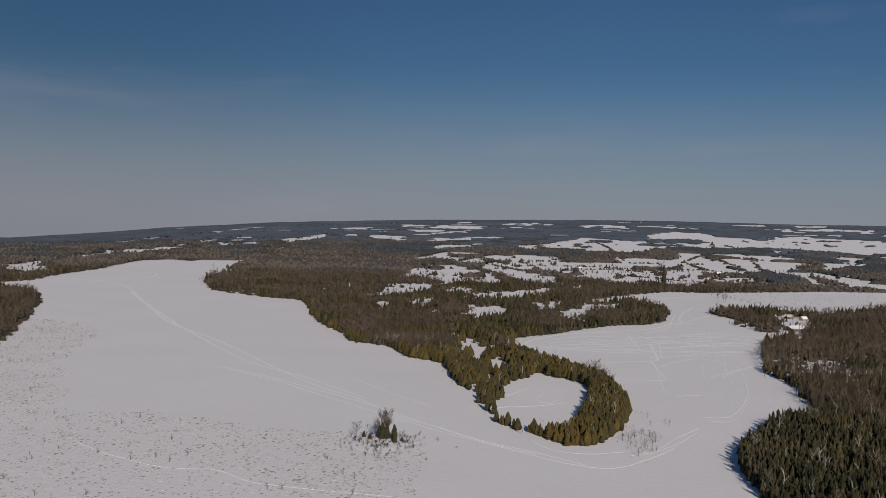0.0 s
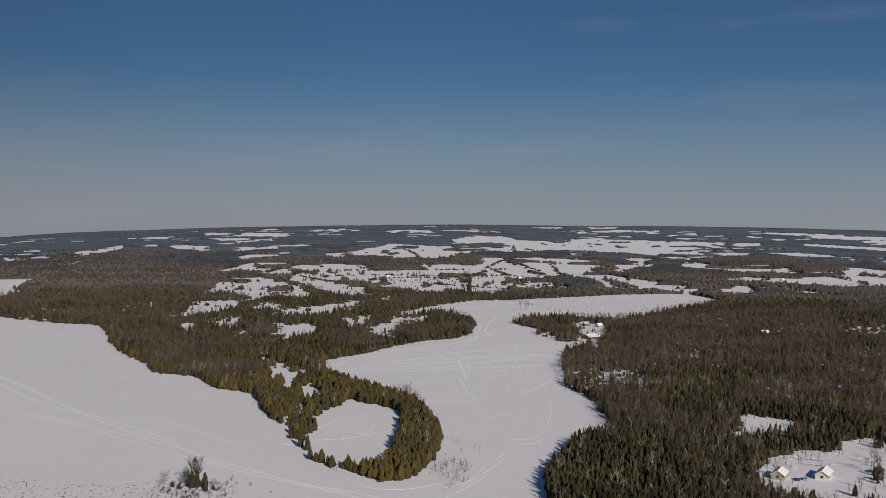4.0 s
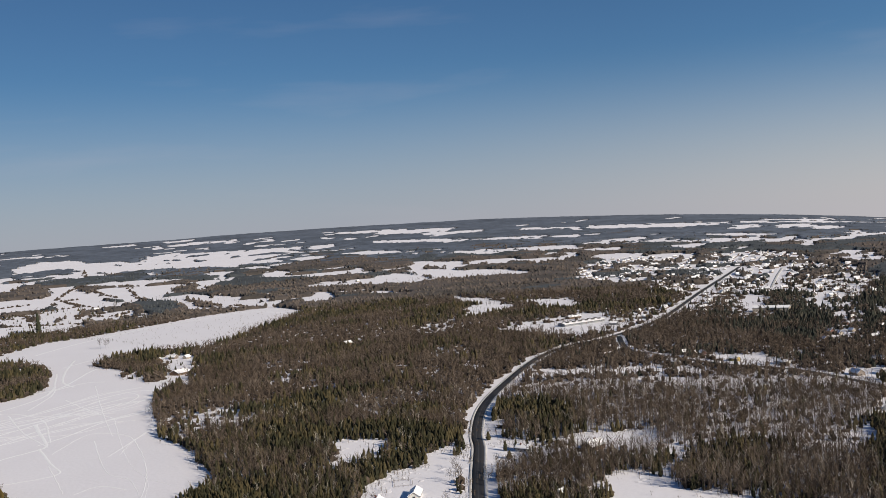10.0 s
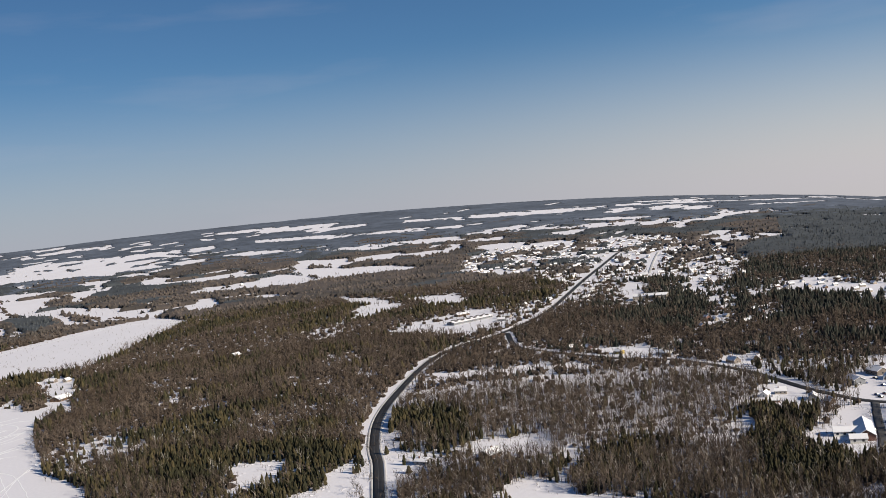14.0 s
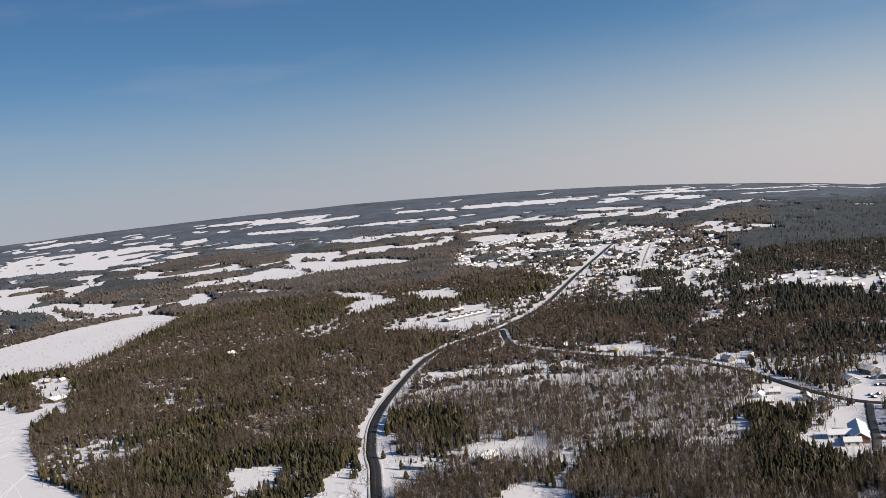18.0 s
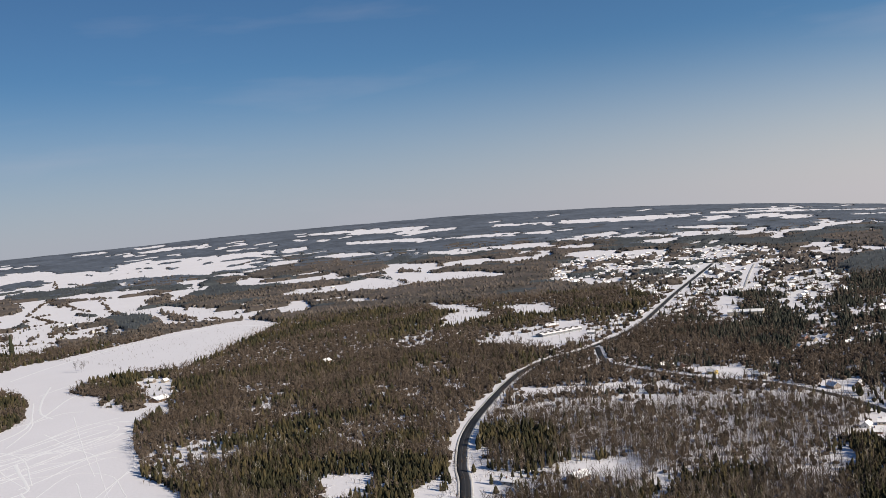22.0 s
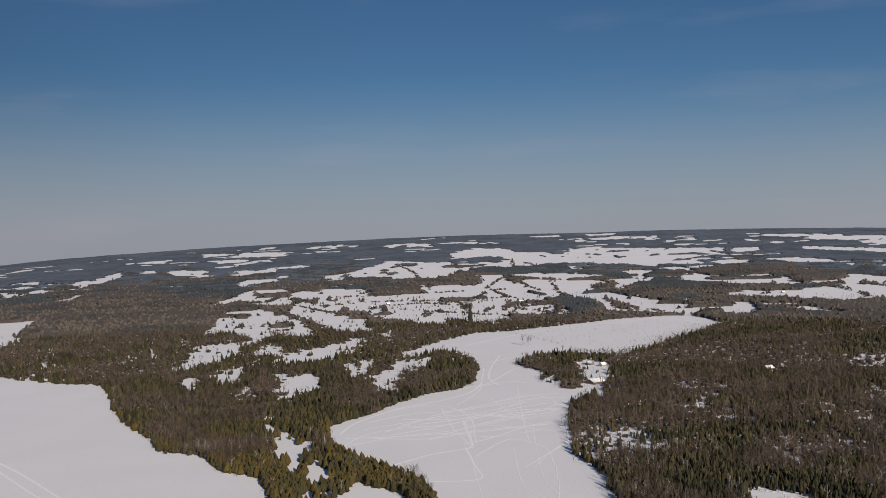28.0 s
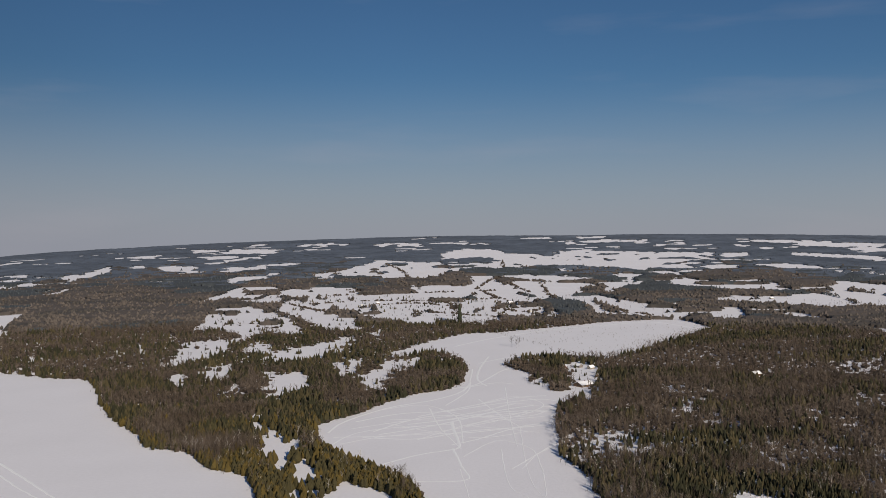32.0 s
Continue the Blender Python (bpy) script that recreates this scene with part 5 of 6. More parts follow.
def shore_shrubs():
    """Low bare bushes along the banks of the lake."""
    rng = np.random.default_rng(33)
    pts = []
    for line, count in ((LAKE[:24], 260), (LAKE[-22:], 180), (CHANNEL, 520), (BAY, 260)):
        p = rounded(line, 3.0)
        p = p[rng.integers(0, len(p), count)]
        pts.append(p + rng.normal(0, 2.4, p.shape))
    p = np.concatenate(pts)
    h = rng.uniform(1.2, 4.2, len(p))
    bushes = [branching(random.Random(50 + s), 7, 0.55, 0.03, 1) for s in range(5)]
    scatter("shore_shrubs", bushes, np.c_[p, 0 * h], h, h * 0.95, BARE, "bare grey-brown shrubs along the frozen shore", "shrubs", 43)
    birches = [branching(random.Random(70 + s), 6, 0.26, 0.017, 1) for s in range(5)]
    q = rng.random(len(wx)) < np.where(is_green, 0.025, np.where(inside(EAST_WOODS, wx, wy), 0.11, 0.05)) * (np.hypot(wx, wy) < 780)
    h = rng.uniform(7, 12, q.sum())
    scatter("pale_trunks", birches, np.c_[wx[q] + 1.2, wy[q] + 1.0, terrain(wx[q], wy[q])], h, h, BIRCH, "pale birch and aspen trunks among the woods", "trees", 44)


shore_shrubs()


# ---- single trees ----
def crown_mesh(name, shape, tall, wide, mat):
    v, f = shape
    me = mesh_from(name, v * (wide, wide, tall), f, mat)
    return me


def cedar_tree(tall, wide, seed, mat=CEDAR, levels=7, label="bushy brown-green cedar standing on the snowy shore"):
    rng = random.Random(seed)
    root = tagged(new("cedar_tree"), label, "tree")
    bm = bmesh.new()
    bmesh.ops.create_cone(bm, cap_ends=True, segments=6, radius1=0.035 * tall, radius2=0.01 * tall, depth=0.5 * tall, matrix=Matrix.Translation((0, 0, 0.22 * tall)))
    part("trunk", bm, BARK, root)
    prof = []
    for k in range(levels):
        u = k / levels
        r = 0.42 * (1 - u) ** 0.55 * (0.75 if k == 0 else 1.0)
        prof += [(0.06 + 0.9 * u, r), (0.06 + 0.9 * u + 0.07, r * 0.78)]
    crown = new("crown", crown_mesh("crown", ringed(prof, 9, rng, 0.26), tall, wide, mat))
    crown.parent = root
    return root


def bare_tree(tall, seed, limbs=26, spread=0.4, mat=BARE, label="leafless tree with many fine grey branches"):
    root = tagged(new("bare_tree"), label, "tree")
    rng = random.Random(seed)
    v, f = branching(rng, limbs, spread, 0.010, 6)
    trunk = new("trunk", mesh_from("trunk", v[:4] * tall, f[:3], mat))
    twigs = new("crown", mesh_from("crown", v[4:] * tall, f[3:] - 4, mat))
    trunk.parent = twigs.parent = root
    return root


BARK = material("bark", (0.10, 0.075, 0.055), 0.9, spread=0.3, grain=3.0)
cedars = [cedar_tree(8.0, 5.2, 1), cedar_tree(7.0, 5.6, 2), cedar_tree(9.0, 5.0, 3), cedar_tree(5.5, 4.8, 4)]


def cedars_on_shore():
    """Cedars that stand free along the rim of the round clearing and on the west shore."""
    rng = random.Random(8)
    rim = rounded(CLEARINGS["loop"] + CLEARINGS["loop"][:1], 5.0)
    shore = rounded(LAKE[-11:], 4.5)
    west = rounded(LAKE[:16], 9.0)
    spots = [(x + rng.uniform(-1.5, 1.5), y + rng.uniform(-3, 3)) for line in (rim, shore, west) for x, y in line if rng.random() < 0.8 and not (line is rim and y < 490)]
    gap = THIN_WOODS["nook_w"]
    spots = [(x, y) for x, y in spots if not inside(gap, np.array([x]), np.array([y]))[0] or rng.random() < 0.6]
    for n, (x, y) in enumerate(spots[:230]):
        s = rng.uniform(0.65, 1.15)
        src = cedars[n] if n < 4 else copy_thing(cedars[n % 4], pose(0, 0, 0))
        src.matrix_basis = pose(x, y, 0, 0, 0, rng.uniform(0, 360)) @ Matrix.Diagonal((s * rng.uniform(0.85, 1.15), s, s, 1))
        tagged(src, group="cedars on the shore")


cedars_on_shore()


def clump():
    x, y = CLUMP
    for dx, dy, s, seed in ((-0.6, 0, 8.0, 11), (1.2, 1.0, 7.5, 12), (5.0, -0.5, 7.6, 16), (-2.4, 1.5, 6.5, 17), (6.2, -5.0, 4.4, 13), (-6.0, -2.0, 3.0, 14), (-9.5, 1.0, 3.2, 15), (9.0, -2.5, 2.6, 18)):
        c = cedar_tree(s, s * (0.6 if s > 5 else 0.8), seed, SPRUCE, label="dark evergreen on a small snowy marsh islet")
        c.location = (x + dx, y + dy, 0)
    for dx, dy, s, seed in ((-1.5, 2.0, 14.0, 21), (1.6, 1.5, 14.5, 22), (0.2, 3.5, 12.5, 31), (-4.0, 1.0, 9.0, 32), (-13, 0, 7.5, 23), (9, -2, 5.0, 24), (13, -6, 4.5, 25), (-5, -8, 3.6, 26), (3, -14, 3.8, 27), (6, -18, 3.0, 28), (-2, -13, 3.2, 29), (9, -12, 3.4, 30)):
        b = bare_tree(s, seed, 26, 0.17 if s > 8 else 0.5, label="leafless scrub on a small snowy marsh islet")
        b.location = (x + dx, y + dy, 0)
    bm = bmesh.new()
    bmesh.ops.create_icosphere(bm, subdivisions=4, radius=1.0)
    for v in bm.verts:
        v.co = Vector((v.co.x * 15, v.co.y * 22, max(v.co.z, -0.2) * 0.6 + 0.2 * noise.noise(v.co * 5)))
    mound = part("snow_mound", bm, SNOW)
    mound.location = (x + 1, y - 5, -0.2)
    tagged(mound, "low snow-covered marsh islet", "mound", kind="structure")
    rng = np.random.default_rng(77)
    p = np.c_[rng.normal(x + 2, 9, 170), rng.normal(y - 8, 12, 170), np.full(170, 0.2)]
    h = rng.uniform(0.6, 1.9, 170)
    scatter("islet_brush", [branching(random.Random(s), 10, 0.6, 0.05, 2) for s in range(4)], p, h, h * 1.4, BRUSH, "tangled brown brush on the marsh islet", "shrubs", 45)


clump()


def landmarks():
    t = cedar_tree(36.0, 12.0, 41, PINE, 10, "very tall dark pine standing alone beside the fields")
    t.location = (*TALL_PINE, terrain(*TALL_PINE))
    b = bare_tree(44.0, 49, 30, 0.2, label="very tall leafless tree behind the pine")
    b.location = (TALL_PINE[0] - 4, TALL_PINE[1] + 25, terrain(*TALL_PINE))
    for k, (dx, dy) in enumerate(((-6, 0), (5, 6), (0, -9))):
        b = bare_tree(17 - 2 * k, 50 + k, 16, 0.22, label="tall thin leafless tree on the wooded point")
        b.location = (POINT_TREES[0] + dx, POINT_TREES[1] + dy, 0)
    for k, (dx, dy) in enumerate(((0, 0), (-7, 3), (6, -12), (10, -30))):
        b = bare_tree(12 - 1.5 * k, 60 + k, 30, 0.5, label="spreading leafless willow on the peninsula shore")
        b.location = (TIP_WILLOW[0] + dx, TIP_WILLOW[1] + dy, 0)


landmarks()


def hedges():
    """Tree lines along field edges and lone trees in the fields."""
    rng = np.random.default_rng(55)
    bare, green = [], []
    for line in HEDGES:
        p = rounded(line, 4.5)
        p = p[patchy(p[:, 0], p[:, 1], 40, 61) + rng.uniform(-0.3, 0.3, len(p)) > 0.36]
        bare.append(p + rng.normal(0, 3, p.shape))
    area = CLEARINGS["field_110"]
    xs, ys = [p[0] for p in area], [p[1] for p in area]
    x, y = rng.uniform(min(xs), max(xs), 70), rng.uniform(min(ys), max(ys), 70)
    k = inside(area, x, y) & (patchy(x, y, 120, 60) > 0.62)
    bare.append(np.c_[x[k], y[k]])
    green.append(np.c_[x[k], y[k]][::4] + 15)
    for name, pts, shapes, mat, wide, label in (("hedge_trees", np.concatenate(bare), BARE_SHAPES, BARE, 0.9, "bare hedgerow trees between snowy fields"), ("field_firs", np.concatenate(green), SPRUCE_SHAPES, SPRUCE, 0.9, "dark firs along the field edges")):
        h = rng.uniform(2.5, 7, len(pts))
        scatter(name, shapes, np.c_[pts, terrain(pts[:, 0], pts[:, 1])], h, h * wide, mat, label, "trees", 46)
    pts = np.concatenate(bare[:-1]) + 1.0
    thick = [ringed([(0.0, 0.4), (0.55, 0.5)], 5, random.Random(200 + s), 0.35) for s in range(4)]
    scatter("hedge_brush", thick, np.c_[pts, terrain(pts[:, 0], pts[:, 1])], rng.uniform(1.5, 5.0, len(pts)), rng.uniform(4, 8, len(pts)), BRUSH, "dense brown hedge brush between snowy fields", "hedge", 50)


hedges()


# ---- buildings ----
def paint(name, rgb):
    return material(name, rgb, 0.8, spread=0.12, grain=2.0, stain=0.3, each=0.25)


WALLS = [paint("white_siding", (0.62, 0.61, 0.58)), paint("beige_siding", (0.36, 0.32, 0.27)), paint("red_brick", (0.17, 0.09, 0.075)), paint("grey_siding", (0.25, 0.26, 0.28)), paint("brown_boards", (0.14, 0.09, 0.06)), paint("taupe_siding", (0.20, 0.17, 0.15))]
YELLOW = paint("yellow_siding", (0.36, 0.27, 0.09))
GLASS = material("window_glass", (0.03, 0.035, 0.045), 0.12, spread=0.1, spec=0.6)
DOOR = paint("door_paint", (0.12, 0.07, 0.05))
SHINGLE = material("dark_shingles", (0.07, 0.065, 0.065), 0.9, spread=0.3, grain=3.0, stain=0.3)
FAR_WALL = material("mixed_siding", (0.22, 0.18, 0.15), 0.85, spread=0.3, grain=0.05, stain=0.02, island=0.9)
TRIM = paint("white_trim", (0.7, 0.7, 0.68))


def building(long, wide, wall, rise, mat, label, name="house", doors=1, chimney=True, rows=1, plain=False):
    """A gabled building, ridge along x, with its openings and a roof under snow."""
    root = tagged(new(name), label, "building" if name != "house" else "house")
    a, b = long / 2, wide / 2
    bm = bmesh.new()
    box(bm, (-a, -b, -0.3), (a, b, wall))
    for s in (-1, 1):
        tri = [bm.verts.new((s * (a - 0.01), y, z)) for y, z in ((-b, wall), (b, wall), (0, wall + rise))]
        back = [bm.verts.new((s * (a - 0.25), v.co.y, v.co.z)) for v in tri]
        bm.faces.new(tri if s > 0 else tri[::-1])
        bm.faces.new(back[::-1] if s > 0 else back)
    part("wall", bm, mat, root)
    for s in (-1, 1):
        for title, low, high, m, grow in (("roof", 0.0, 0.18, SHINGLE, 0.5), ("snow_cover", 0.185, 0.55, ROOF_SNOW, 0.42)):
            bm = bmesh.new()
            over = grow
            drop = rise * over / b
            pts = [(-a - over, s * (b + over), wall - drop), (a + over, s * (b + over), wall - drop), (a + over, 0, wall + rise), (-a - over, 0, wall + rise)]
            lo = [bm.verts.new((x, y, z + low)) for x, y, z in pts]
            hi = [bm.verts.new((x, y, z + high)) for x, y, z in pts]
            order = (0, 1, 2, 3) if s < 0 else (3, 2, 1, 0)
            bm.faces.new([hi[i] for i in order])
            bm.faces.new([lo[i] for i in order[::-1]])
            for i in range(4):
                j = (i + 1) % 4
                bm.faces.new((lo[i], lo[j], hi[j], hi[i]) if s < 0 else (hi[i], hi[j], lo[j], lo[i]))
            part(title, bm, m, root, "snow-covered roof slope" if title == "snow_cover" else "")
    count = 2 if plain else max(2, int(long / 3.4))
    for row in range(rows):
        for k in range(count):
            x, z = -a + (k + 0.5) * long / count, 1.0 + 2.7 * row
            if z + 1.3 > wall:
                continue
            for s in (-1, 1):
                if doors and row == 0 and s < 0 and k == count // 2:
                    bm = bmesh.new()
                    box(bm, (x - 0.5, s * b - 0.06, 0.05), (x + 0.5, s * b + 0.06, 2.1))
                    part("door", bm, DOOR, root)
                    continue
                bm = bmesh.new()
                box(bm, (x - 0.65, s * b - 0.05, z), (x + 0.65, s * b + 0.05, z + 1.25))
                win = part("window", bm, GLASS, root)
                if plain:
                    continue
                bm = bmesh.new()
                box(bm, (x - 0.75, s * b - 0.08, z - 0.12), (x + 0.75, s * b + 0.08, z - 0.005))
                part("sill", bm, TRIM, win)
    for s in () if plain else (-1, 1):
        bm = bmesh.new()
        box(bm, (s * a - 0.05, -0.7, 1.0), (s * a + 0.05, 0.7, 2.2))
        part("window", bm, GLASS, root)
    if chimney:
        bm = bmesh.new()
        box(bm, (a * 0.3, b * 0.2, wall + rise * 0.5), (a * 0.3 + 0.8, b * 0.2 + 0.8, wall + rise + 1.0))
        part("chimney", bm, WALLS[2], root)
    return root


def put(ob, at, turn, group="", size=1.0):
    ob.matrix_basis = pose(at[0], at[1], float(terrain(*at)), 0, 0, turn) @ Matrix.Scale(size, 4)
    return tagged(ob, group=group)


put(building(12, 6, 2.2, 2.0, WALLS[0], "white garage with a steep snowy roof in a cleared yard", "garage", chimney=False), GARAGE, 57)
put(building(9.5, 6, 2.2, 2.0, WALLS[1], "beige cottage with a snowy roof among trees"), COTTAGE, 57)
put(building(9, 6, 2.4, 1.8, WALLS[3], "small grey house beside the highway verge"), VERGE_HOUSE, 115)
put(building(5, 3.5, 2.2, 1.0, WALLS[0], "small white hut in the bare woods", "hut", chimney=False), HUT, 30)
put(building(12, 8, 2.8, 2.4, WALLS[4], "brown house half hidden in bare woods"), WOOD_HOUSE, 10)
put(building(18, 13, 2.4, 2.6, WALLS[4], "long brown lodge with a broad snowy roof on the lake point", "lodge"), BOATHOUSE, LODGE_TURN)
put(building(10, 8, 2.6, 2.4, WALLS[4], "brown cabin in a forest clearing", "cabin"), CABIN, 20)
put(building(30, 9.5, 3.0, 3.0, WALLS[2], "long brick hall with a white snowy gable roof", "hall", chimney=False), HALL_MID, 36)
put(building(15, 9, 2.6, 1.8, WALLS[0], "white side wing of the hall under snow", "wing", chimney=False), WING_A, 128)
put(building(9, 7, 2.6, 1.6, WALLS[0], "small white side wing of the hall under snow", "wing", chimney=False), WING_B, 128)
put(building(44, 16, 5.0, 2.2, WALLS[1], "long low school building beside a white field", "school", chimney=False), SCHOOL, 125)


def farm():
    """A long low barn with dark roof vents, and its shed."""
    barn = building(64, 15, 2.8, 1.6, WALLS[3], "long low barn with dark vents along its snowy roof", "barn", chimney=False)
    for k in range(6):
        for s in (-1, 1):
            bm = bmesh.new()
            box(bm, (-27 + 10.2 * k, s * 3.6 - 1.2, 3.0), (-23 + 10.2 * k, s * 3.6 + 1.2, 5.4))
            part("roof_vent", bm, SHINGLE, barn, "dark boxed roof vent")
    put(barn, FARM_MID, FARM_TURN)
    put(building(20, 9, 2.6, 1.4, WALLS[4], "dark low farm shed in a snowy field", "shed", chimney=False), FARM_SHED, FARM_TURN)


farm()


def quonset():
    """A round-roofed shelter with an open arched front."""
    root = tagged(new("arched_shelter"), "white arched shelter with a dark open front", "shelter")
    bm = bmesh.new()
    loops = []
    for r in (7.0, 6.6):
        for x in (-9.0, 9.0):
            loops.append([bm.verts.new((x, r * math.cos(math.pi * k / 16), r * 0.85 * math.sin(math.pi * k / 16))) for k in range(17)])
    for k in range(16):
        bm.faces.new((loops[0][k], loops[1][k], loops[1][k + 1], loops[0][k + 1]))
        bm.faces.new((loops[2][k + 1], loops[3][k + 1], loops[3][k], loops[2][k]))
        for m, n in ((0, 2), (1, 3)):
            bm.faces.new((loops[m][k + 1], loops[n][k + 1], loops[n][k], loops[m][k]))
    part("arched_roof", bm, ROOF_SNOW, root)
    bm = bmesh.new()
    arch = [bm.verts.new((6.0, 6.5 * math.cos(math.pi * k / 16), 6.5 * 0.85 * math.sin(math.pi * k / 16))) for k in range(17)]
    bm.faces.new(arch)
    bmesh.ops.solidify(bm, geom=bm.faces[:], thickness=0.2)
    part("end_wall", bm, WALLS[3], root, "grey end wall set back in the arch")
    put(root, QUONSET, 212, "", 0.65)


quonset()


def garden_fence():
    root = tagged(new("garden_fence"), "low wooden garden fence standing in snow", "fence")
    corners = [(-6, -5), (6, -5), (6, 5), (-6, 5)]
    for (ax, ay), (bx, by) in zip(corners, corners[1:] + corners[:1]):
        for k in range(4):
            x, y = ax + (bx - ax) * k / 4, ay + (by - ay) * k / 4
            bm = bmesh.new()
            box(bm, (x - 0.06, y - 0.06, -0.2), (x + 0.06, y + 0.06, 0.9), 0.8)
            part("post", bm, BARK, root)
        for z in (0.62,):
            bm = bmesh.new()
            if ay == by:
                box(bm, (min(ax, bx), ay - 0.14, z), (max(ax, bx), ay - 0.085, z + 0.12))
            else:
                box(bm, (ax - 0.14, min(ay, by), z), (ax - 0.085, max(ay, by), z + 0.12))
            part("rail", bm, BARK, root)
    put(root, GARDEN, 66)


garden_fence()


def yard_trees():
    rng = random.Random(61)
    for n, at in enumerate(VERGE_TREES):
        b = bare_tree(rng.uniform(4.5, 8.5), 80 + n, 20, 0.45, label="leafless roadside bush in snow")
        b.location = (*at, 0)
        tagged(b, group="roadside bushes")
    for n, at in enumerate(YARD_FIRS):
        f = cedar_tree(rng.uniform(4.0, 7.5), rng.uniform(3.5, 5.0), 120 + n, SPRUCE, label="small dark fir in a snowy yard")
        f.location = (*at, 0)
        tagged(f, group="yard firs")


yard_trees()
put(building(8, 5.5, 2.6, 1.6, YELLOW, "yellow works building in a ploughed yard", "works_building", chimney=False), WORKS, 95)
put(building(12, 6, 2.6, 1.4, WALLS[0], "long low white shed in a ploughed yard", "shed", chimney=False), (WORKS[0] + 12, WORKS[1] - 44), 95)
for n, (at, size, turn) in enumerate(zip(DEPOT, ((13, 8), (12, 9)), (60, 70))):
    put(building(*size, 3.2, 2.0, WALLS[(3, 5)[n]], "depot building with a snowy roof beside the parking lot", "depot_building", chimney=False), at, turn, "depot buildings")

PROTOTYPES = []
for n, (size, m, text) in enumerate((((11, 8), 0, "white-sided house with a snowy gable roof"), ((12, 9), 1, "beige house with a snowy gable roof"), ((10, 8), 2, "red brick house with a snowy gable roof"), ((14, 9), 3, "grey house with a snowy gable roof"), ((9, 7), 4, "brown wooden house with a snowy gable roof"), ((16, 10), 5, "taupe house with a snowy gable roof"))):
    PROTOTYPES.append(building(*size, 2.5 + 0.8 * (n % 2), 3.4 + 0.3 * (n % 3), WALLS[m], text))


TOWN_HOUSES = []
for n, (size, m, text) in enumerate((((11, 9), 0, "white town house under a snowy roof"), ((13, 9), 1, "beige town house under a snowy roof"), ((12, 9), 2, "brick town house under a snowy roof"), ((14, 10), 3, "grey town house under a snowy roof"), ((10, 8), 4, "brown town house under a snowy roof"))):
    TOWN_HOUSES.append(building(*size, 2.9 + 1.0 * (n % 2), 3.2 + 0.3 * (n % 3), WALLS[m], text, plain=True))


def lots():
    rng = random.Random(14)
    for n, at in enumerate(LOT_HOUSES):
        ob = PROTOTYPES[n] if n < 6 else copy_thing(PROTOTYPES[rng.randrange(6)], pose(0, 0, 0))
        put(ob, at, rng.choice((20, 35, 75, 100, 125)), "houses in wooded lots", 0.66)


lots()


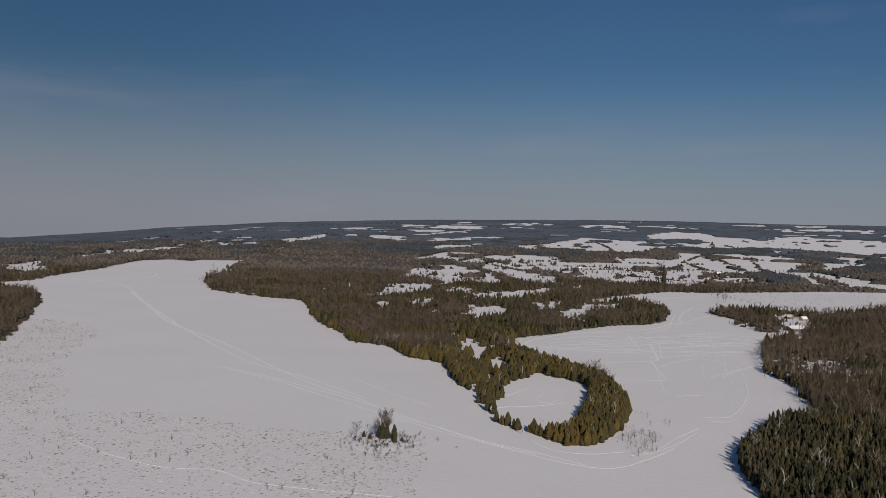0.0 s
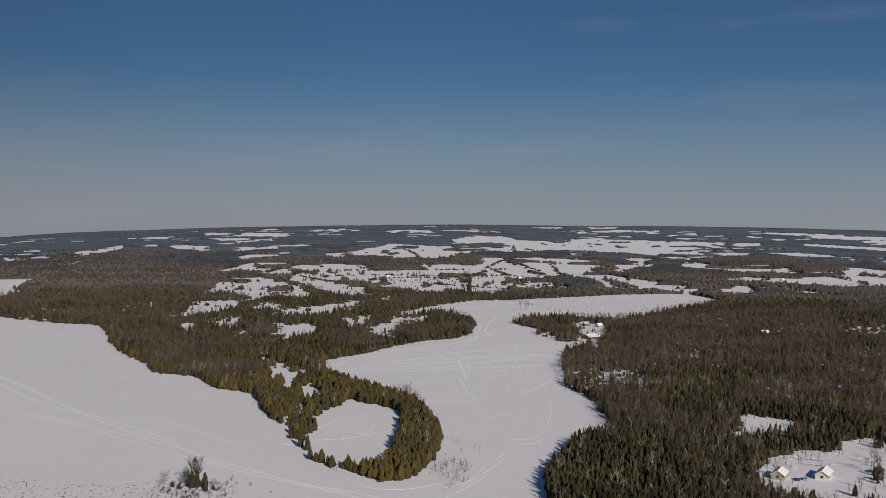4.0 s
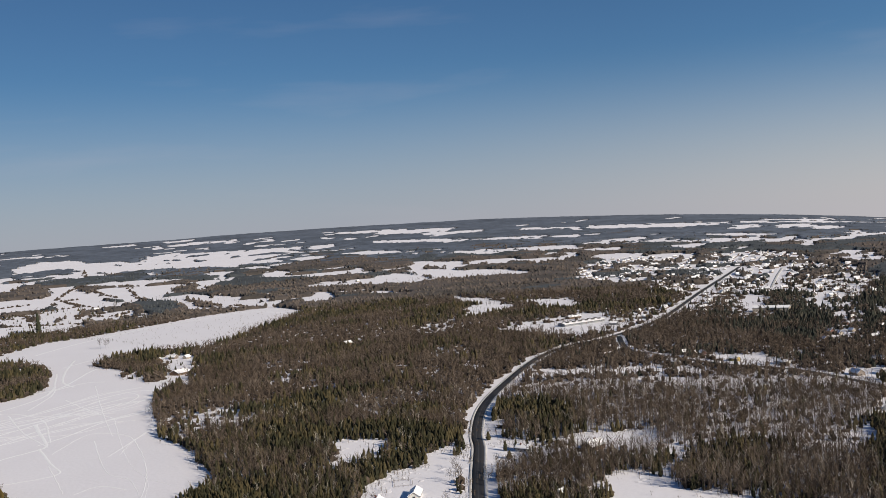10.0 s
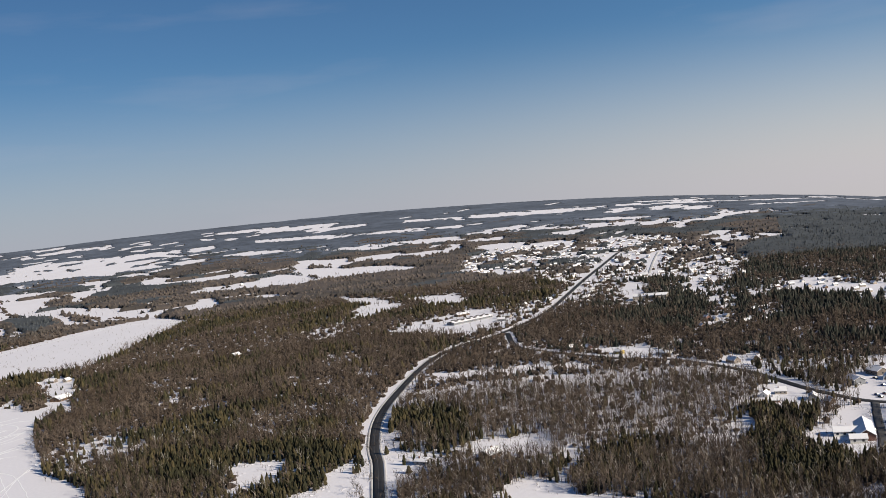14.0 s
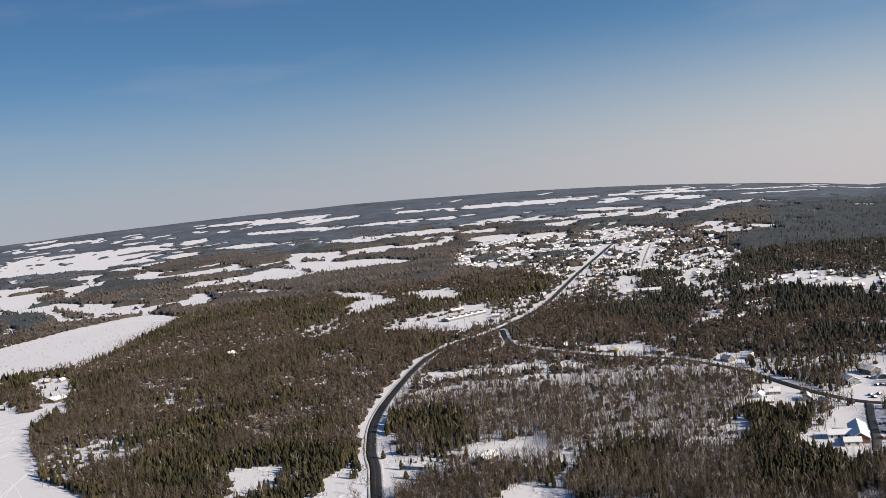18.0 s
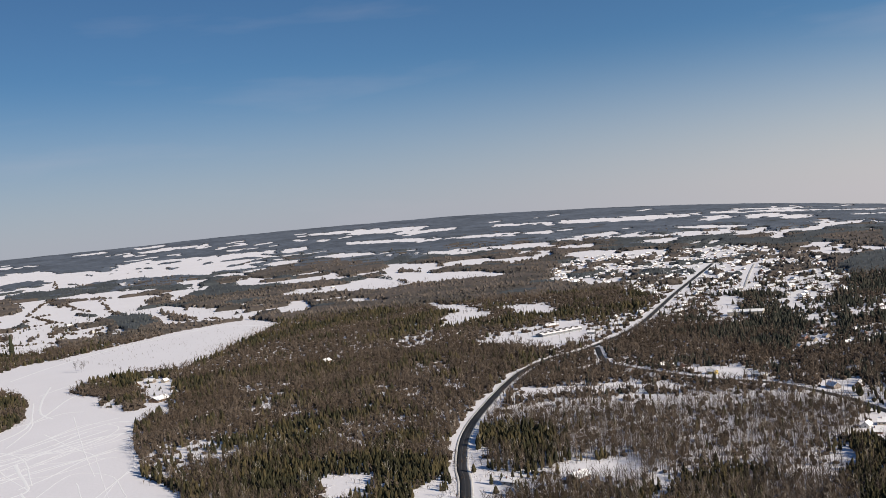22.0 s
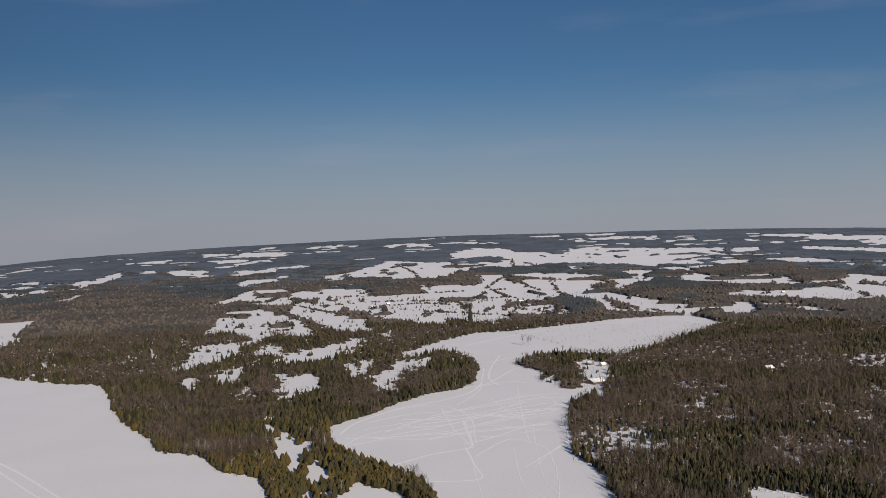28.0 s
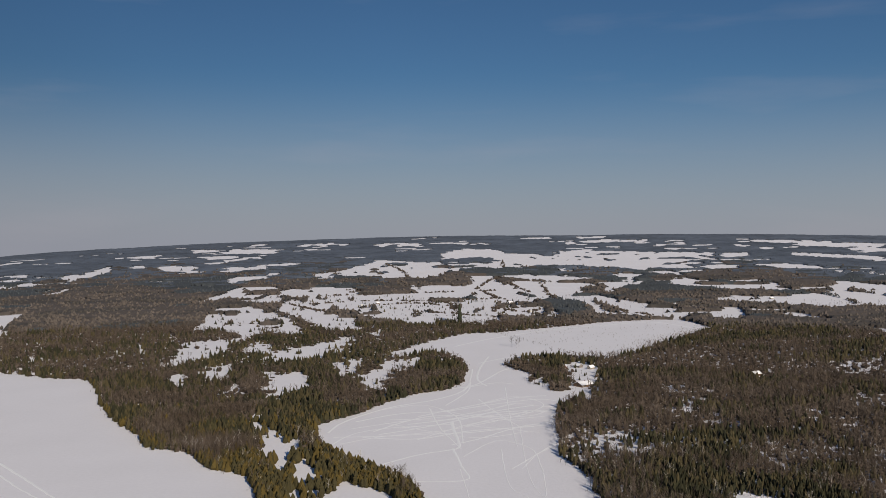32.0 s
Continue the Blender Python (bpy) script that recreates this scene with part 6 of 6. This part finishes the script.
def town():
    """Houses along the streets of the town, on a loose grid that follows the highway."""
    rng = random.Random(15)
    placed = list(LOT_HOUSES)
    for area, count, turn in (("town_a", 215, 38), ("town_b", 24, 60), ("town_c", 6, 80), ("town_d", 5, 70)):
        poly = THIN_WOODS[area]
        xs, ys = [p[0] for p in poly], [p[1] for p in poly]
        made = tries = 0
        while made < count and tries < 6000:
            tries += 1
            x, y = rng.uniform(min(xs), max(xs)), rng.uniform(min(ys), max(ys))
            px, py = np.array([x]), np.array([y])
            if not inside(poly, px, py)[0] or min(off_line(line, px, py)[0] for line in ROADS) < 14 or any((x - u) ** 2 + (y - v) ** 2 < 20 ** 2 for u, v in placed):
                continue
            placed.append((x, y))
            done = len(placed) - len(LOT_HOUSES) - 1
            put(TOWN_HOUSES[done] if done < 5 else copy_thing(TOWN_HOUSES[rng.randrange(5)], pose(0, 0, 0)), (x, y), turn + rng.choice((0, 90)) + rng.uniform(-6, 6), "houses of the town", 0.68 if area == "town_a" else 0.54)
            made += 1
    # the farther streets, too many to tell apart
    rng = np.random.default_rng(16)
    poly = THIN_WOODS["town_a"]
    xs, ys = [p[0] for p in poly], [p[1] for p in poly]
    x, y = rng.uniform(min(xs), max(xs), 2600), rng.uniform(min(ys), max(ys), 2600)
    x, y = np.round((x * 0.79 + y * 0.61) / 17) * 17, np.round((y * 0.79 - x * 0.61) / 26) * 26
    x, y = np.unique(np.stack([x, y], -1), axis=0).T
    x, y = x * 0.79 - y * 0.61 + rng.uniform(-4, 4, len(x)), x * 0.61 + y * 0.79 + rng.uniform(-4, 4, len(x))
    clear = np.min([off_line(line, x, y) for line in ROADS], axis=0)
    near = np.min([(x - u) ** 2 + (y - v) ** 2 for u, v in placed], axis=0) ** 0.5
    k = inside(poly, x, y) & (clear > 14) & (near > 15) & (np.hypot(x, y) > 1300) & (rng.random(len(x)) < 0.6)
    x, y = x[k], y[k]
    h, w = rng.uniform(4.0, 6.0, len(x)), rng.uniform(6.5, 10.0, len(x))
    body = (np.array([(a, b, c) for c in (0, 0.5) for a, b in ((-0.5, -0.36), (0.5, -0.36), (0.5, 0.36), (-0.5, 0.36))]), np.array([(0, 1, 5), (0, 5, 4), (1, 2, 6), (1, 6, 5), (2, 3, 7), (2, 7, 6), (3, 0, 4), (3, 4, 7)]))
    roof = (np.array([(-0.55, -0.43, 0.46), (0.55, -0.43, 0.46), (0.55, 0.43, 0.46), (-0.55, 0.43, 0.46), (-0.55, 0, 1.0), (0.55, 0, 1.0)]), np.array([(0, 1, 5), (0, 5, 4), (2, 3, 4), (2, 4, 5), (1, 2, 5), (3, 0, 4), (0, 3, 2), (0, 2, 1)]))
    for name, shape, mat, label in (("far_house_walls", body, FAR_WALL, "walls of the farther town houses"), ("far_house_roofs", roof, ROOF_SNOW, "snowy roofs of the farther town houses")):
        scatter(name, [shape], np.c_[x, y, terrain(x, y)], h, w, mat, label, "houses", 17)


town()


# ---- parked cars ----
def car(mat, label):
    root = tagged(new("parked_car"), label, "car")
    bm = bmesh.new()
    box(bm, (-2.2, -0.88, 0.35), (2.2, 0.88, 0.85))
    bmesh.ops.bevel(bm, geom=bm.edges[:], offset=0.1, segments=2, affect="EDGES")
    part("body", bm, mat, root)
    bm = bmesh.new()
    box(bm, (-1.3, -0.8, 0.83), (1.2, 0.8, 1.4), 0.78)
    part("cabin", bm, GLASS, root, "dark glazed cabin")
    bm = bmesh.new()
    box(bm, (-0.98, -0.63, 1.402), (0.88, 0.63, 1.5), 0.9)
    part("roof_snow", bm, ROOF_SNOW, root, "snow lying on the roof")
    for x in (-1.4, 1.4):
        for y in (-0.82, 0.82):
            bm = bmesh.new()
            bmesh.ops.create_cone(bm, cap_ends=True, segments=12, radius1=0.33, radius2=0.33, depth=0.22, matrix=Matrix.Translation((x, y, 0.33)) @ Matrix.Rotation(math.pi / 2, 4, "X"))
            wheel = part("wheel", bm, RUBBER, root)
            bm = bmesh.new()
            bmesh.ops.create_cone(bm, cap_ends=True, segments=10, radius1=0.18, radius2=0.18, depth=0.24, matrix=Matrix.Translation((x, y, 0.33)) @ Matrix.Rotation(math.pi / 2, 4, "X"))
            part("rim", bm, STEEL, wheel)
    return root


RUBBER = material("tyre_rubber", (0.02, 0.02, 0.02), 0.9, spread=0.2)
STEEL = material("wheel_steel", (0.45, 0.45, 0.46), 0.35, 1.0, spread=0.1)
CARS = [car(material(n + "_car_paint", c, 0.3, spread=0.06, spec=0.5), n + " parked car on ploughed snow") for n, c in (("blue", (0.03, 0.07, 0.22)), ("black", (0.015, 0.015, 0.018)), ("red", (0.25, 0.02, 0.02)), ("silver", (0.4, 0.41, 0.42)))]
for n, at in enumerate(PARKED):
    put(CARS[n] if n < 4 else copy_thing(CARS[n % 4], pose(0, 0, 0)), at, (70, 72, 160, 75, 68)[n % 5], "parked cars")
